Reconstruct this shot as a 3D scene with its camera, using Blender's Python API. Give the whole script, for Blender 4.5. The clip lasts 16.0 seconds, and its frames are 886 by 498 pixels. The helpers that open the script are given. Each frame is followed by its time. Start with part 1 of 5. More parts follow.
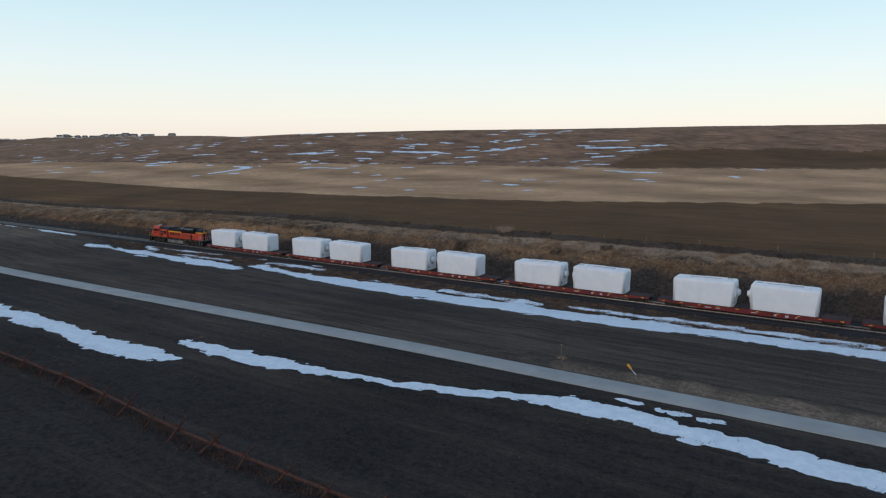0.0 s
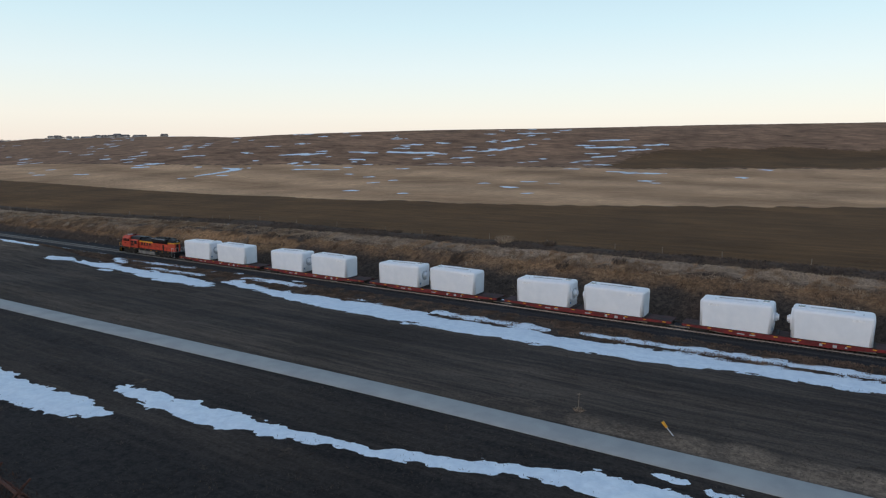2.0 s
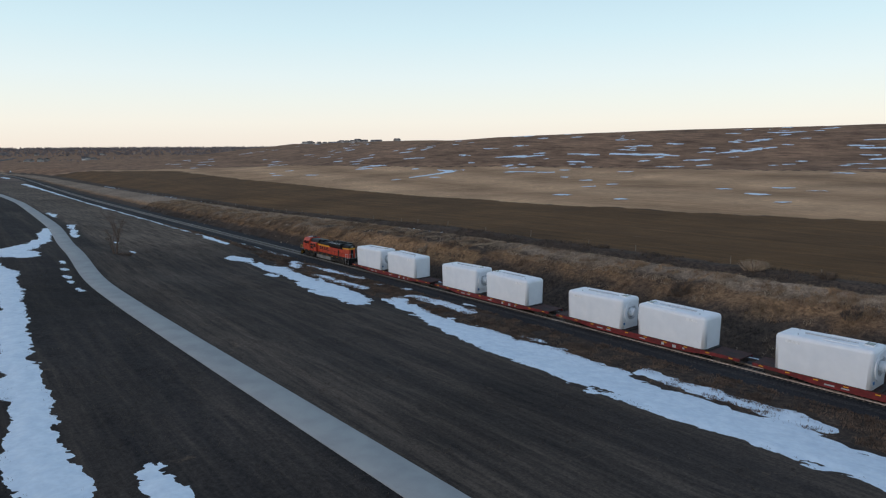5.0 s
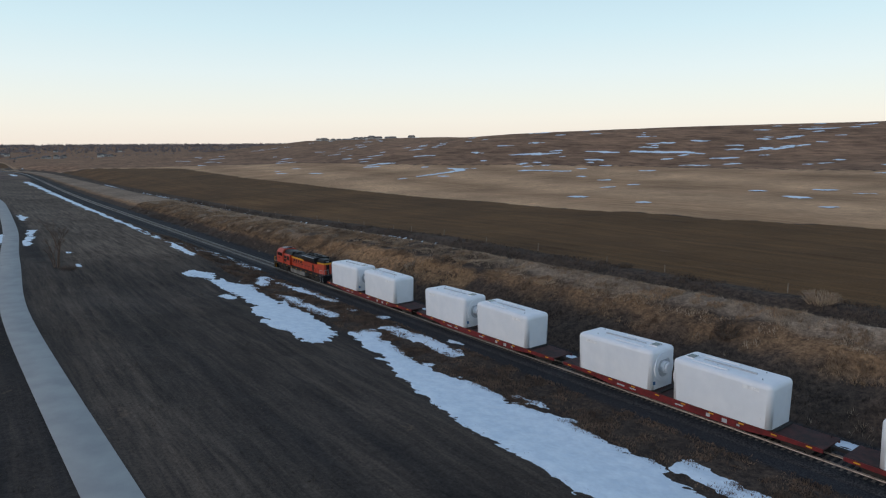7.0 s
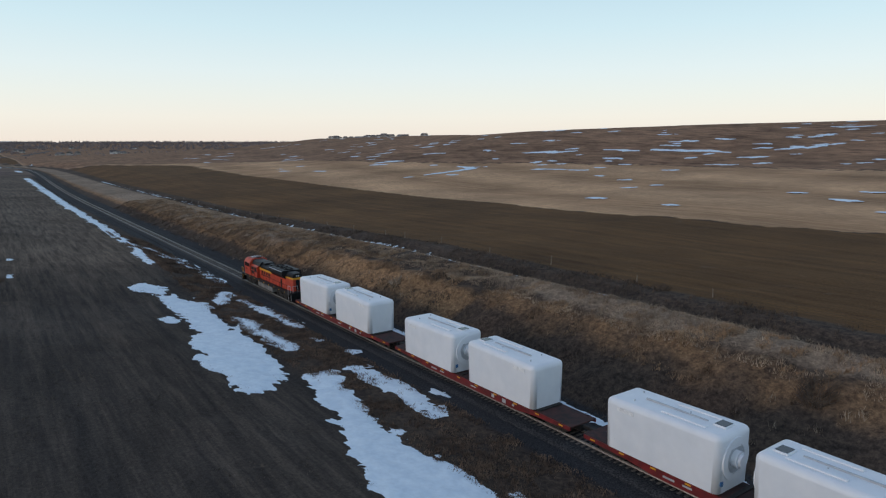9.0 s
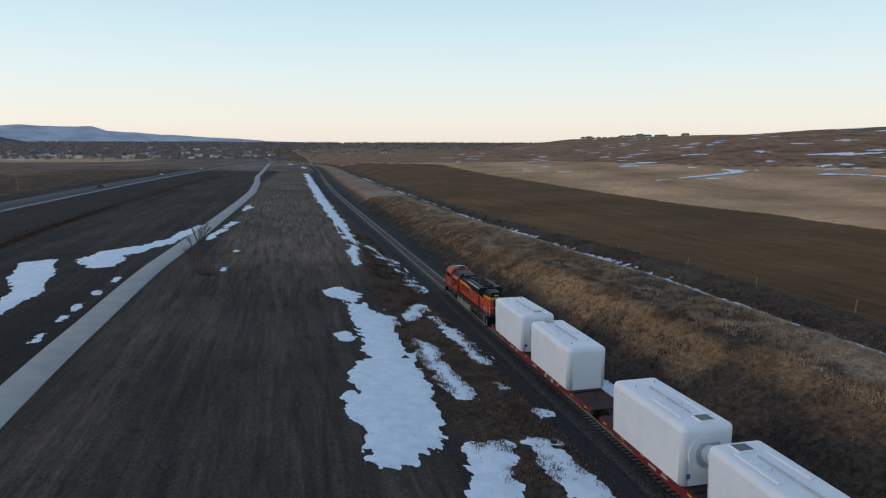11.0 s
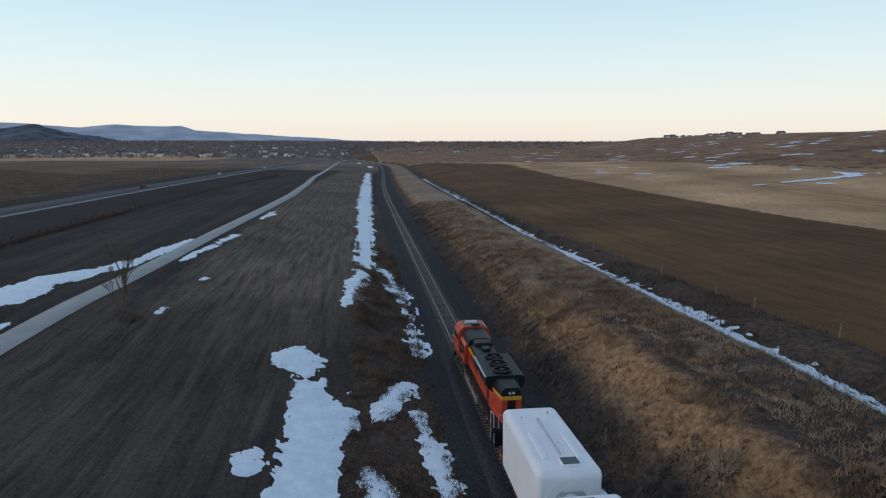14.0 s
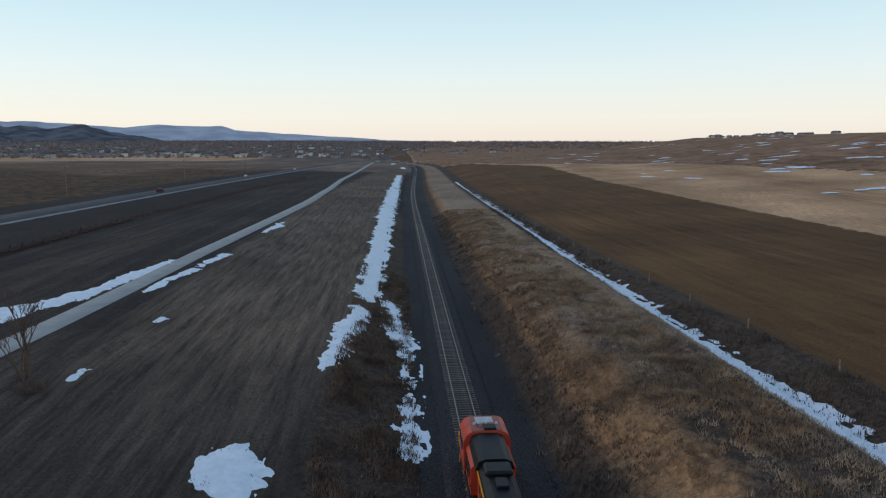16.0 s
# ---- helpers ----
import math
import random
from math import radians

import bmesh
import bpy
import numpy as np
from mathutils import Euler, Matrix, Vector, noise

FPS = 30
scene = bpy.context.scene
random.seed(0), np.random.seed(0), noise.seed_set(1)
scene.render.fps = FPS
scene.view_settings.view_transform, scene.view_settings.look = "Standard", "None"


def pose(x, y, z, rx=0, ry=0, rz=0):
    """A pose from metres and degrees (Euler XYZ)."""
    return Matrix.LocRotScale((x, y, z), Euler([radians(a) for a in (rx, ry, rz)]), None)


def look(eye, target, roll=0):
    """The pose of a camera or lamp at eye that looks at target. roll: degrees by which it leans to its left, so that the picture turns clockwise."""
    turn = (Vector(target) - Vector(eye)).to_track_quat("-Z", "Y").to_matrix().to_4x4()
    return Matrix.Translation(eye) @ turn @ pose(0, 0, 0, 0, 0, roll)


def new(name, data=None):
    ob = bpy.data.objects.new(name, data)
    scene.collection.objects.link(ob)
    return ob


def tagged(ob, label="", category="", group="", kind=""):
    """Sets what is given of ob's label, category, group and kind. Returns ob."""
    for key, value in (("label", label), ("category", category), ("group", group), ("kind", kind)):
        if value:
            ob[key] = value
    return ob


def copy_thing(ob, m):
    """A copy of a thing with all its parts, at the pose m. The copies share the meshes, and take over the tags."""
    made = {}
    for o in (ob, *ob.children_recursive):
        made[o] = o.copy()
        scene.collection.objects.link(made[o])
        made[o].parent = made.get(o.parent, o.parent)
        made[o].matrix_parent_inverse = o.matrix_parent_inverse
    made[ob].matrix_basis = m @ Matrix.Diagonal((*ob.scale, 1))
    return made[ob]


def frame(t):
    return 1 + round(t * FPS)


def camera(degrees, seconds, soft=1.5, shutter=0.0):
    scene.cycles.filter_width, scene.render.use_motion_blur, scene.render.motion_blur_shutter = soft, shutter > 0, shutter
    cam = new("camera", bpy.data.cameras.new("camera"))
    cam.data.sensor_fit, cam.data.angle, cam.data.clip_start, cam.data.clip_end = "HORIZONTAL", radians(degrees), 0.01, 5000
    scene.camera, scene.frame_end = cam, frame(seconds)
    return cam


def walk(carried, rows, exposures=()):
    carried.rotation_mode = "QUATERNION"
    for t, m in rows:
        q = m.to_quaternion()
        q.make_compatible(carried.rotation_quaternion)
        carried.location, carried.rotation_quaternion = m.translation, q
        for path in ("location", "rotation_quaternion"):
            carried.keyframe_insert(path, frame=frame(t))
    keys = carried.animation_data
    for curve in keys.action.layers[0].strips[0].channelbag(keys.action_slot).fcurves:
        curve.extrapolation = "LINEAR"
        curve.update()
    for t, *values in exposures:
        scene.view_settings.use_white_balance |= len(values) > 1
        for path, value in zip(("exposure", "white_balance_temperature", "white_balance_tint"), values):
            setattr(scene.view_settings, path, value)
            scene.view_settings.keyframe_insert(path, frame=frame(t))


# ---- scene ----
cam = camera(68.3, 16.0, soft=1.2)
METRES, EYE, TILT, LEAN, TURN = 158.0, 22.5, -1.45, 0.30, 32.4
ROWS = [
    (0.0, 0.0, 0.0, 0.0, 0.07, -7.97, -0.5),
    (0.5, 0.0003, 0.016, 0.0009, 0.0, -7.99, -0.46),
    (1.0, 0.0011, 0.0361, 0.0021, -0.07, -8.0, -0.41),
    (1.5, 0.0025, 0.0592, 0.0036, -0.13, -8.02, -0.36),
    (2.0, 0.004, 0.0852, 0.0047, -0.19, -8.01, -0.3),
    (2.5, 0.0059, 0.1128, 0.0029, -0.23, -7.97, -0.26),
    (3.0, 0.0077, 0.1421, -0.001, -0.26, -7.94, -0.21),
    (3.5, 0.009, 0.1723, -0.0047, 3.87, -7.86, -0.19),
    (4.0, 0.0118, 0.2036, -0.0079, 13.71, -7.74, -0.22),
    (6.5, 0.0023, 0.3686, -0.0037, 20.89, -7.78, -0.43),
    (7.0, -0.003, 0.4017, -0.0029, 20.88, -7.99, -0.45),
    (7.5, -0.0086, 0.4336, -0.002, 20.88, -8.08, -0.55),
    (8.0, -0.0149, 0.4648, -0.0029, 20.89, -8.1, -0.58),
    (8.5, -0.0223, 0.496, -0.005, 21.68, -8.1, -0.67),
    (9.0, -0.0293, 0.5257, -0.0072, 22.19, -8.1, -0.73),
    (9.5, -0.0378, 0.5559, -0.0093, 23.26, -8.07, -0.85),
    (10.0, -0.0471, 0.5863, -0.0112, 32.44, -8.11, -0.99),
    (12.5, -0.1183, 0.7359, -0.012, 48.68, -8.48, -1.34),
    (13.0, -0.1374, 0.7649, -0.0121, 50.5, -8.57, -1.33),
    (13.5, -0.1581, 0.7934, -0.0116, 50.56, -8.58, -1.32),
    (14.0, -0.1799, 0.8212, -0.0103, 50.63, -8.6, -1.31),
    (14.5, -0.2026, 0.8484, -0.0083, 50.72, -8.61, -1.31),
    (15.0, -0.2258, 0.874, -0.0061, 50.8, -8.6, -1.3),
    (15.5, -0.2489, 0.897, -0.004, 50.91, -8.63, -1.33),
    (16.0, -0.2735, 0.9172, -0.0026, 53.85, -8.7, -1.36),
]
walk(cam, [(t, pose(0, 0, EYE, TILT, LEAN, TURN) @ pose(METRES * x, METRES * y, METRES * z, 90 + pitch, roll, yaw)) for t, x, y, z, yaw, pitch, roll in ROWS],
     exposures=[(0.0, 0.0), (7.0, -0.04), (10.0, -0.07), (16.0, -0.04)])

# ---- light: after sunset, a wide soft western glow and a pale sky ----
world = bpy.data.worlds.new("dusk_sky")
scene.world = world
world.use_nodes = True
wn, wl = world.node_tree.nodes, world.node_tree.links
sky = wn.new("ShaderNodeTexSky")
sky.sky_type = "NISHITA"
sky.sun_disc = False
sky.sun_elevation = radians(6.0)
sky.sun_rotation = radians(200.0)
sky.altitude = 1500
sky.air_density, sky.dust_density, sky.ozone_density = 1.0, 0.6, 1.5
geo = wn.new("ShaderNodeTexCoord")
sep = wn.new("ShaderNodeSeparateXYZ")
ramp = wn.new("ShaderNodeValToRGB")
ramp.color_ramp.elements[0].position, ramp.color_ramp.elements[0].color = 0.0, (0.91, 0.82, 0.74, 1)
ramp.color_ramp.elements[1].position, ramp.color_ramp.elements[1].color = 1.0, (0.22, 0.30, 0.47, 1)
for pos, col in ((0.035, (0.94, 0.90, 0.82, 1)), (0.065, (0.89, 0.92, 0.87, 1)), (0.10, (0.82, 0.92, 0.93, 1)), (0.16, (0.68, 0.87, 0.94, 1)), (0.24, (0.54, 0.75, 0.88, 1)), (0.42, (0.38, 0.51, 0.70, 1))):
    e = ramp.color_ramp.elements.new(pos)
    e.color = col
mixs = wn.new("ShaderNodeMix")
mixs.data_type, mixs.blend_type = "RGBA", "MIX"
mixs.inputs[0].default_value = 0.88
scl = wn.new("ShaderNodeVectorMath")
scl.operation = "SCALE"
scl.inputs[3].default_value = 8.3
wl.new(geo.outputs["Generated"], sep.inputs[0])
wl.new(sep.outputs[2], ramp.inputs[0])
wl.new(ramp.outputs[0], scl.inputs[0])
wl.new(sky.outputs[0], mixs.inputs[6])
wl.new(scl.outputs[0], mixs.inputs[7])
bg = wn["Background"]
wl.new(mixs.outputs[2], bg.inputs[0])
bg.inputs[1].default_value = 0.13
sun = new("sun", bpy.data.lights.new("sun", "SUN"))
sun.data.energy, sun.data.angle, sun.data.color = 0.85, radians(25), (1.0, 0.76, 0.64)
sun.matrix_world = look((0, 0, 50), (-0.34 * -100, 94, 50 - 14))

# ---- materials ----
def material(name, colour, rough=0.8, metal=0.0, second=None, scale=3.0, detail=6.0, contrast=(0.35, 0.65), bump=0.0, bump_scale=40.0,
             fine=0.15, spec=0.4, random_tint=0.0):
    """A painted, mineral or plant surface: two colours mixed by coarse patches, fine grain over it, and relief."""
    m = bpy.data.materials.new(name)
    m.use_nodes = True
    n, l = m.node_tree.nodes, m.node_tree.links
    b = n["Principled BSDF"]
    b.inputs["Roughness"].default_value = rough
    b.inputs["Metallic"].default_value = metal
    b.inputs["Specular IOR Level"].default_value = spec
    tc = n.new("ShaderNodeTexCoord")
    n1 = n.new("ShaderNodeTexNoise")
    n1.inputs["Scale"].default_value, n1.inputs["Detail"].default_value = scale, detail
    l.new(tc.outputs["Object"], n1.inputs["Vector"])
    rp = n.new("ShaderNodeValToRGB")
    second = second or tuple(c * 0.78 for c in colour)
    rp.color_ramp.elements[0].position, rp.color_ramp.elements[0].color = contrast[0], (*second, 1)
    rp.color_ramp.elements[1].position, rp.color_ramp.elements[1].color = contrast[1], (*colour, 1)
    l.new(n1.outputs["Fac"], rp.inputs[0])
    n2 = n.new("ShaderNodeTexNoise")
    n2.inputs["Scale"].default_value, n2.inputs["Detail"].default_value = bump_scale, 4
    l.new(tc.outputs["Object"], n2.inputs["Vector"])
    hsv = n.new("ShaderNodeHueSaturation")
    mr = n.new("ShaderNodeMapRange")
    mr.inputs[3].default_value, mr.inputs[4].default_value = 1 - fine, 1 + fine
    mr.inputs[1].default_value, mr.inputs[2].default_value = 0.3, 0.7
    l.new(n2.outputs["Fac"], mr.inputs[0])
    l.new(rp.outputs[0], hsv.inputs["Color"])
    value = mr.outputs[0]
    if random_tint:
        oi = n.new("ShaderNodeObjectInfo")
        r2 = n.new("ShaderNodeMapRange")
        r2.inputs[3].default_value, r2.inputs[4].default_value = 1 - random_tint, 1 + random_tint
        l.new(oi.outputs["Random"], r2.inputs[0])
        mul = n.new("ShaderNodeMath")
        mul.operation = "MULTIPLY"
        l.new(value, mul.inputs[0]), l.new(r2.outputs[0], mul.inputs[1])
        value = mul.outputs[0]
    l.new(value, hsv.inputs["Value"])
    l.new(hsv.outputs[0], b.inputs["Base Color"])
    if bump:
        bp = n.new("ShaderNodeBump")
        bp.inputs["Strength"].default_value, bp.inputs["Distance"].default_value = 0.8, bump
        l.new(n2.outputs["Fac"], bp.inputs["Height"])
        l.new(bp.outputs[0], b.inputs["Normal"])
    return m


def ground_material():
    """Bare dark turf with ploughed soil, stubble, hill grass, golden bank grass and gravel where the ground carries them."""
    m = bpy.data.materials.new("ground_cover")
    m.use_nodes = True
    n, l = m.node_tree.nodes, m.node_tree.links
    b = n["Principled BSDF"]
    b.inputs["Roughness"].default_value = 0.95
    b.inputs["Specular IOR Level"].default_value = 0.1
    tc = n.new("ShaderNodeTexCoord")

    def noisy(scale, detail=6.0, stretch=(1, 1, 1), rough=0.6):
        mp = n.new("ShaderNodeMapping")
        mp.inputs["Scale"].default_value = stretch
        t = n.new("ShaderNodeTexNoise")
        t.inputs["Scale"].default_value, t.inputs["Detail"].default_value, t.inputs["Roughness"].default_value = scale, detail, rough
        l.new(tc.outputs["Object"], mp.inputs[0]), l.new(mp.outputs[0], t.inputs["Vector"])
        return t.outputs["Fac"]

    def ramp2(fac, a, c, lo=0.35, hi=0.65):
        r = n.new("ShaderNodeValToRGB")
        r.color_ramp.elements[0].position, r.color_ramp.elements[0].color = lo, (*a, 1)
        r.color_ramp.elements[1].position, r.color_ramp.elements[1].color = hi, (*c, 1)
        l.new(fac, r.inputs[0])
        return r.outputs[0]

    def mix(fac, a, c):
        x = n.new("ShaderNodeMix")
        x.data_type = "RGBA"
        l.new(fac, x.inputs[0]), l.new(a, x.inputs[6]), l.new(c, x.inputs[7])
        return x.outputs[2]

    def zone(key, grain, soft=0.25):
        """The share of a cover, with a ragged edge."""
        at = n.new("ShaderNodeAttribute")
        at.attribute_name = key
        ad = n.new("ShaderNodeMath")
        ad.operation = "ADD"
        sub = n.new("ShaderNodeMath")
        sub.operation = "MULTIPLY_ADD"
        sub.inputs[1].default_value, sub.inputs[2].default_value = 1.2, -0.6
        l.new(grain, sub.inputs[0])
        l.new(at.outputs["Fac"], ad.inputs[0]), l.new(sub.outputs[0], ad.inputs[1])
        r = n.new("ShaderNodeMapRange")
        r.inputs[1].default_value, r.inputs[2].default_value = 0.5 - soft, 0.5 + soft
        l.new(ad.outputs[0], r.inputs[0])
        return r.outputs[0]

    big, mid, small, tiny = noisy(0.03, 5), noisy(0.25, 6), noisy(1.6, 6, rough=0.7), noisy(9, 5)
    rows = noisy(0.5, 6, (0.06, 1.0, 1.0), 0.65)
    rows_fine = noisy(1.2, 8, (0.3, 1.0, 1.0), 0.78)
    streak = noisy(1.1, 9, (0.07, 1.0, 1.0), 0.76)
    wheel = noisy(0.30, 7, (0.05, 1.0, 1.0), 0.66)
    turf = ramp2(small, (0.0165, 0.015, 0.0148), (0.044, 0.037, 0.033), 0.36, 0.70)
    turf = mix(zone("mown", streak, 0.5), turf, ramp2(streak, (0.026, 0.023, 0.0215), (0.056, 0.048, 0.043), 0.30, 0.74))
    turf = mix(zone("mown", wheel, 0.42), turf, ramp2(streak, (0.042, 0.033, 0.027), (0.21, 0.156, 0.113), 0.34, 0.70))
    soil = ramp2(rows, (0.084, 0.043, 0.018), (0.150, 0.080, 0.032), 0.3, 0.7)
    stubble = ramp2(rows_fine, (0.31, 0.178, 0.095), (0.68, 0.415, 0.228), 0.32, 0.68)
    stubble = mix(zone("stubble_low", rows, 0.3), stubble, ramp2(rows, (0.27, 0.150, 0.078), (0.47, 0.280, 0.150), 0.35, 0.65))
    hill = ramp2(noisy(0.16, 9, (0.5, 1, 1), 0.72), (0.13, 0.070, 0.042), (0.345, 0.196, 0.112), 0.36, 0.64)
    gold = ramp2(small, (0.105, 0.060, 0.034), (0.32, 0.188, 0.096), 0.34, 0.66)
    # brown weedy soil, darkened in colour for the shade below the bank
    foot = ramp2(small, (0.030, 0.023, 0.019), (0.108, 0.076, 0.055), 0.34, 0.68)
    pale = ramp2(small, (0.145, 0.104, 0.075), (0.36, 0.262, 0.18), 0.34, 0.68)
    gravel = ramp2(tiny, (0.018, 0.018, 0.020), (0.058, 0.056, 0.056), 0.35, 0.65)
    far = ramp2(noisy(0.02, 8, (0.25, 1, 1), 0.7), (0.088, 0.064, 0.054), (0.215, 0.152, 0.116), 0.35, 0.65)
    col = turf
    for key, c, grain, soft in (("far", far, big, 0.3), ("hill", hill, mid, 0.2), ("soil", soil, mid, 0.06), ("stubble", stubble, mid, 0.1), ("foot", foot, mid, 0.3),
                                ("gold", gold, mid, 0.3), ("pale", pale, mid, 0.3), ("gravel", gravel, small, 0.25), ("rut", ramp2(tiny, (0.035, 0.027, 0.02), (0.075, 0.055, 0.04)), mid, 0.3)):
        col = mix(zone(key, grain, soft), col, c)
    tone = n.new("ShaderNodeMapRange")
    tone.inputs[1].default_value, tone.inputs[2].default_value, tone.inputs[3].default_value, tone.inputs[4].default_value = 0.3, 0.7, 0.7, 1.32
    l.new(big, tone.inputs[0])
    speck = n.new("ShaderNodeMapRange")
    speck.inputs[1].default_value, speck.inputs[2].default_value, speck.inputs[3].default_value, speck.inputs[4].default_value = 0.3, 0.7, 0.55, 1.5
    l.new(noisy(4.0, 6, (1, 1, 1), 0.8), speck.inputs[0])
    both = n.new("ShaderNodeMath")
    both.operation = "MULTIPLY"
    l.new(tone.outputs[0], both.inputs[0]), l.new(speck.outputs[0], both.inputs[1])
    hs = n.new("ShaderNodeHueSaturation")
    l.new(both.outputs[0], hs.inputs["Value"]), l.new(col, hs.inputs["Color"])
    l.new(hs.outputs[0], b.inputs["Base Color"])
    bp = n.new("ShaderNodeBump")
    bp.inputs["Strength"].default_value, bp.inputs["Distance"].default_value = 0.7, 0.12
    l.new(small, bp.inputs["Height"]), l.new(bp.outputs[0], b.inputs["Normal"])
    return m


GROUND = ground_material()
SNOW = material("old_snow", (0.75, 0.83, 0.88), 0.6, second=(0.64, 0.73, 0.80), scale=0.9, bump=0.03, bump_scale=2.6, fine=0.05)
CONCRETE = material("trail_concrete", (0.37, 0.375, 0.355), 0.9, second=(0.31, 0.315, 0.305), scale=0.4, spec=0.15, bump=0.004, bump_scale=30, fine=0.08)
SHOULDER = material("worn_shoulder", (0.30, 0.30, 0.305), 0.9, second=(0.22, 0.22, 0.225), scale=0.2, spec=0.15)
ASPHALT = material("asphalt", (0.075, 0.078, 0.085), 0.85, second=(0.055, 0.057, 0.062), scale=0.3, bump=0.004, bump_scale=30, spec=0.15)
BALLAST = material("ballast_stones", (0.062, 0.060, 0.060), 0.9, second=(0.018, 0.018, 0.020), scale=7, detail=4, bump=0.05, bump_scale=9, fine=0.35, spec=0.1)
RAIL_STEEL = material("worn_rail_steel", (0.30, 0.285, 0.27), 0.42, 1.0, second=(0.20, 0.18, 0.165), scale=3)
TIE_WOOD = material("weathered_tie_wood", (0.165, 0.138, 0.116), 0.9, second=(0.085, 0.07, 0.06), scale=4, bump=0.01, random_tint=0.3)
ORANGE = material("orange_paint", (0.58, 0.065, 0.026), 0.45, second=(0.40, 0.045, 0.02), scale=1.3, fine=0.10, spec=0.4)
BLACK = material("sooty_black_paint", (0.013, 0.013, 0.014), 0.5, second=(0.007, 0.007, 0.008), scale=2, spec=0.22)
YELLOW = material("yellow_paint", (0.80, 0.40, 0.02), 0.5, second=(0.60, 0.28, 0.02), scale=2)
OXIDE = material("oxide_red_paint", (0.20, 0.016, 0.018), 0.55, second=(0.11, 0.011, 0.013), scale=1.6, fine=0.2)
UNDER = material("grimy_running_gear", (0.035, 0.030, 0.027), 0.8, second=(0.018, 0.016, 0.015), scale=3, bump=0.01)
WRAP = material("white_tarpaulin", (0.80, 0.81, 0.82), 0.42, second=(0.75, 0.77, 0.79), scale=0.5, detail=3, bump=0.012, bump_scale=1.2, fine=0.025)
PALE = material("pale_grey_metal", (0.50, 0.52, 0.53), 0.5, second=(0.38, 0.40, 0.42), scale=2)
GLASS = material("dark_cab_glass", (0.012, 0.014, 0.017), 0.08, spec=0.7)
RUST = material("rusty_iron", (0.095, 0.036, 0.022), 0.85, second=(0.045, 0.020, 0.015), scale=5, bump=0.01, bump_scale=25)
BARK = material("grey_bark", (0.17, 0.115, 0.085), 0.9, second=(0.09, 0.062, 0.048), scale=6, bump=0.02)
POST_WOOD = material("grey_post_wood", (0.30, 0.24, 0.18), 0.9, second=(0.17, 0.13, 0.10), scale=5)
STRAW = material("dry_straw", (0.40, 0.258, 0.152), 0.9, second=(0.135, 0.088, 0.058), scale=0.35, detail=8, fine=0.2, bump_scale=1.5)
STRAW_PALE = material("bleached_straw", (0.48, 0.36, 0.25), 0.9, second=(0.22, 0.162, 0.115), scale=0.35, detail=8, fine=0.2, bump_scale=1.5)
BRUSH = material("brown_brush", (0.15, 0.108, 0.08), 0.95, second=(0.058, 0.043, 0.034), scale=0.5, detail=8, fine=0.2, bump_scale=1.5)
RUSSET = material("russet_weeds", (0.22, 0.145, 0.098), 0.95, second=(0.085, 0.057, 0.042), scale=0.5, detail=8, fine=0.2, bump_scale=1.5)
TURF_DRY = material("dull_turf_grass", (0.100, 0.077, 0.058), 0.95, second=(0.042, 0.033, 0.027), scale=0.3, detail=8, fine=0.25, bump_scale=1.2)
HOUSE_WALL = material("house_siding", (0.60, 0.57, 0.53), 0.85, second=(0.46, 0.43, 0.40), scale=0.4, random_tint=0.5)
HOUSE_ROOF = material("house_shingles", (0.15, 0.135, 0.128), 0.9, second=(0.10, 0.09, 0.088), scale=0.8, random_tint=0.35)
# bare-branch brown lifted and flattened: distance haze is put into the colour
HAZY_TREES = material("haze_paled_trees", (0.31, 0.25, 0.235), 0.95, second=(0.18, 0.15, 0.148), scale=0.02, bump_scale=0.3, fine=0.3)
# air haze painted into the far range as a pale blue-grey
RIDGE = material("haze_tinted_hills", (0.52, 0.55, 0.60), 1.0, second=(0.36, 0.39, 0.45), scale=0.008, fine=0.05, spec=0.0)
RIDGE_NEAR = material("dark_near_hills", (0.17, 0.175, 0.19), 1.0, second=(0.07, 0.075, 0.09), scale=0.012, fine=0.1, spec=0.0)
CAR_RED = material("dark_red_car_paint", (0.10, 0.014, 0.014), 0.35, scale=2)
CAR_WHITE = material("silver_car_paint", (0.55, 0.56, 0.58), 0.35, scale=2)
TYRE = material("tyre_rubber", (0.02, 0.02, 0.02), 0.9)

# ---- the lie of the land ----
def ip(v, xs, ys):
    return np.interp(v, xs, ys)
def sst(a, b, v):
    t = np.clip((v - a) / (b - a), 0, 1)
    return t * t * (3 - 2 * t)
def track_y(x):
    return 104.6 + 12.0 * sst(-350, -900, x) - 90.0 * sst(-900, -1500, x)
def bed(x, y):
    """The gently tilted plain that carries the railway."""
    xc = ip(x, [-6000, -1400, -1100, 400, 6000], [-1180, -1180, -1060, 400, 500])
    yc = ip(y, [-6000, -300, 0, 200, 6000], [-150, -130, 0, 200, 200])
    far = np.hypot(x + 100, y - 95)
    swell = 30 * sst(1400, 4100, far) * (0.85 + 0.15 * sst(300, -300, y)) * sst(-600, -1300, x)
    return -0.008 + 0.00914 * xc - 0.02418 * yc + swell


def setback(w):
    """How far the hill's brow draws back towards the west."""
    return ip(w, [-1500, -900, -694, -554, -430, -330, -260, -200], [700, 600, 456, 371, 290, 130, 30, 0])


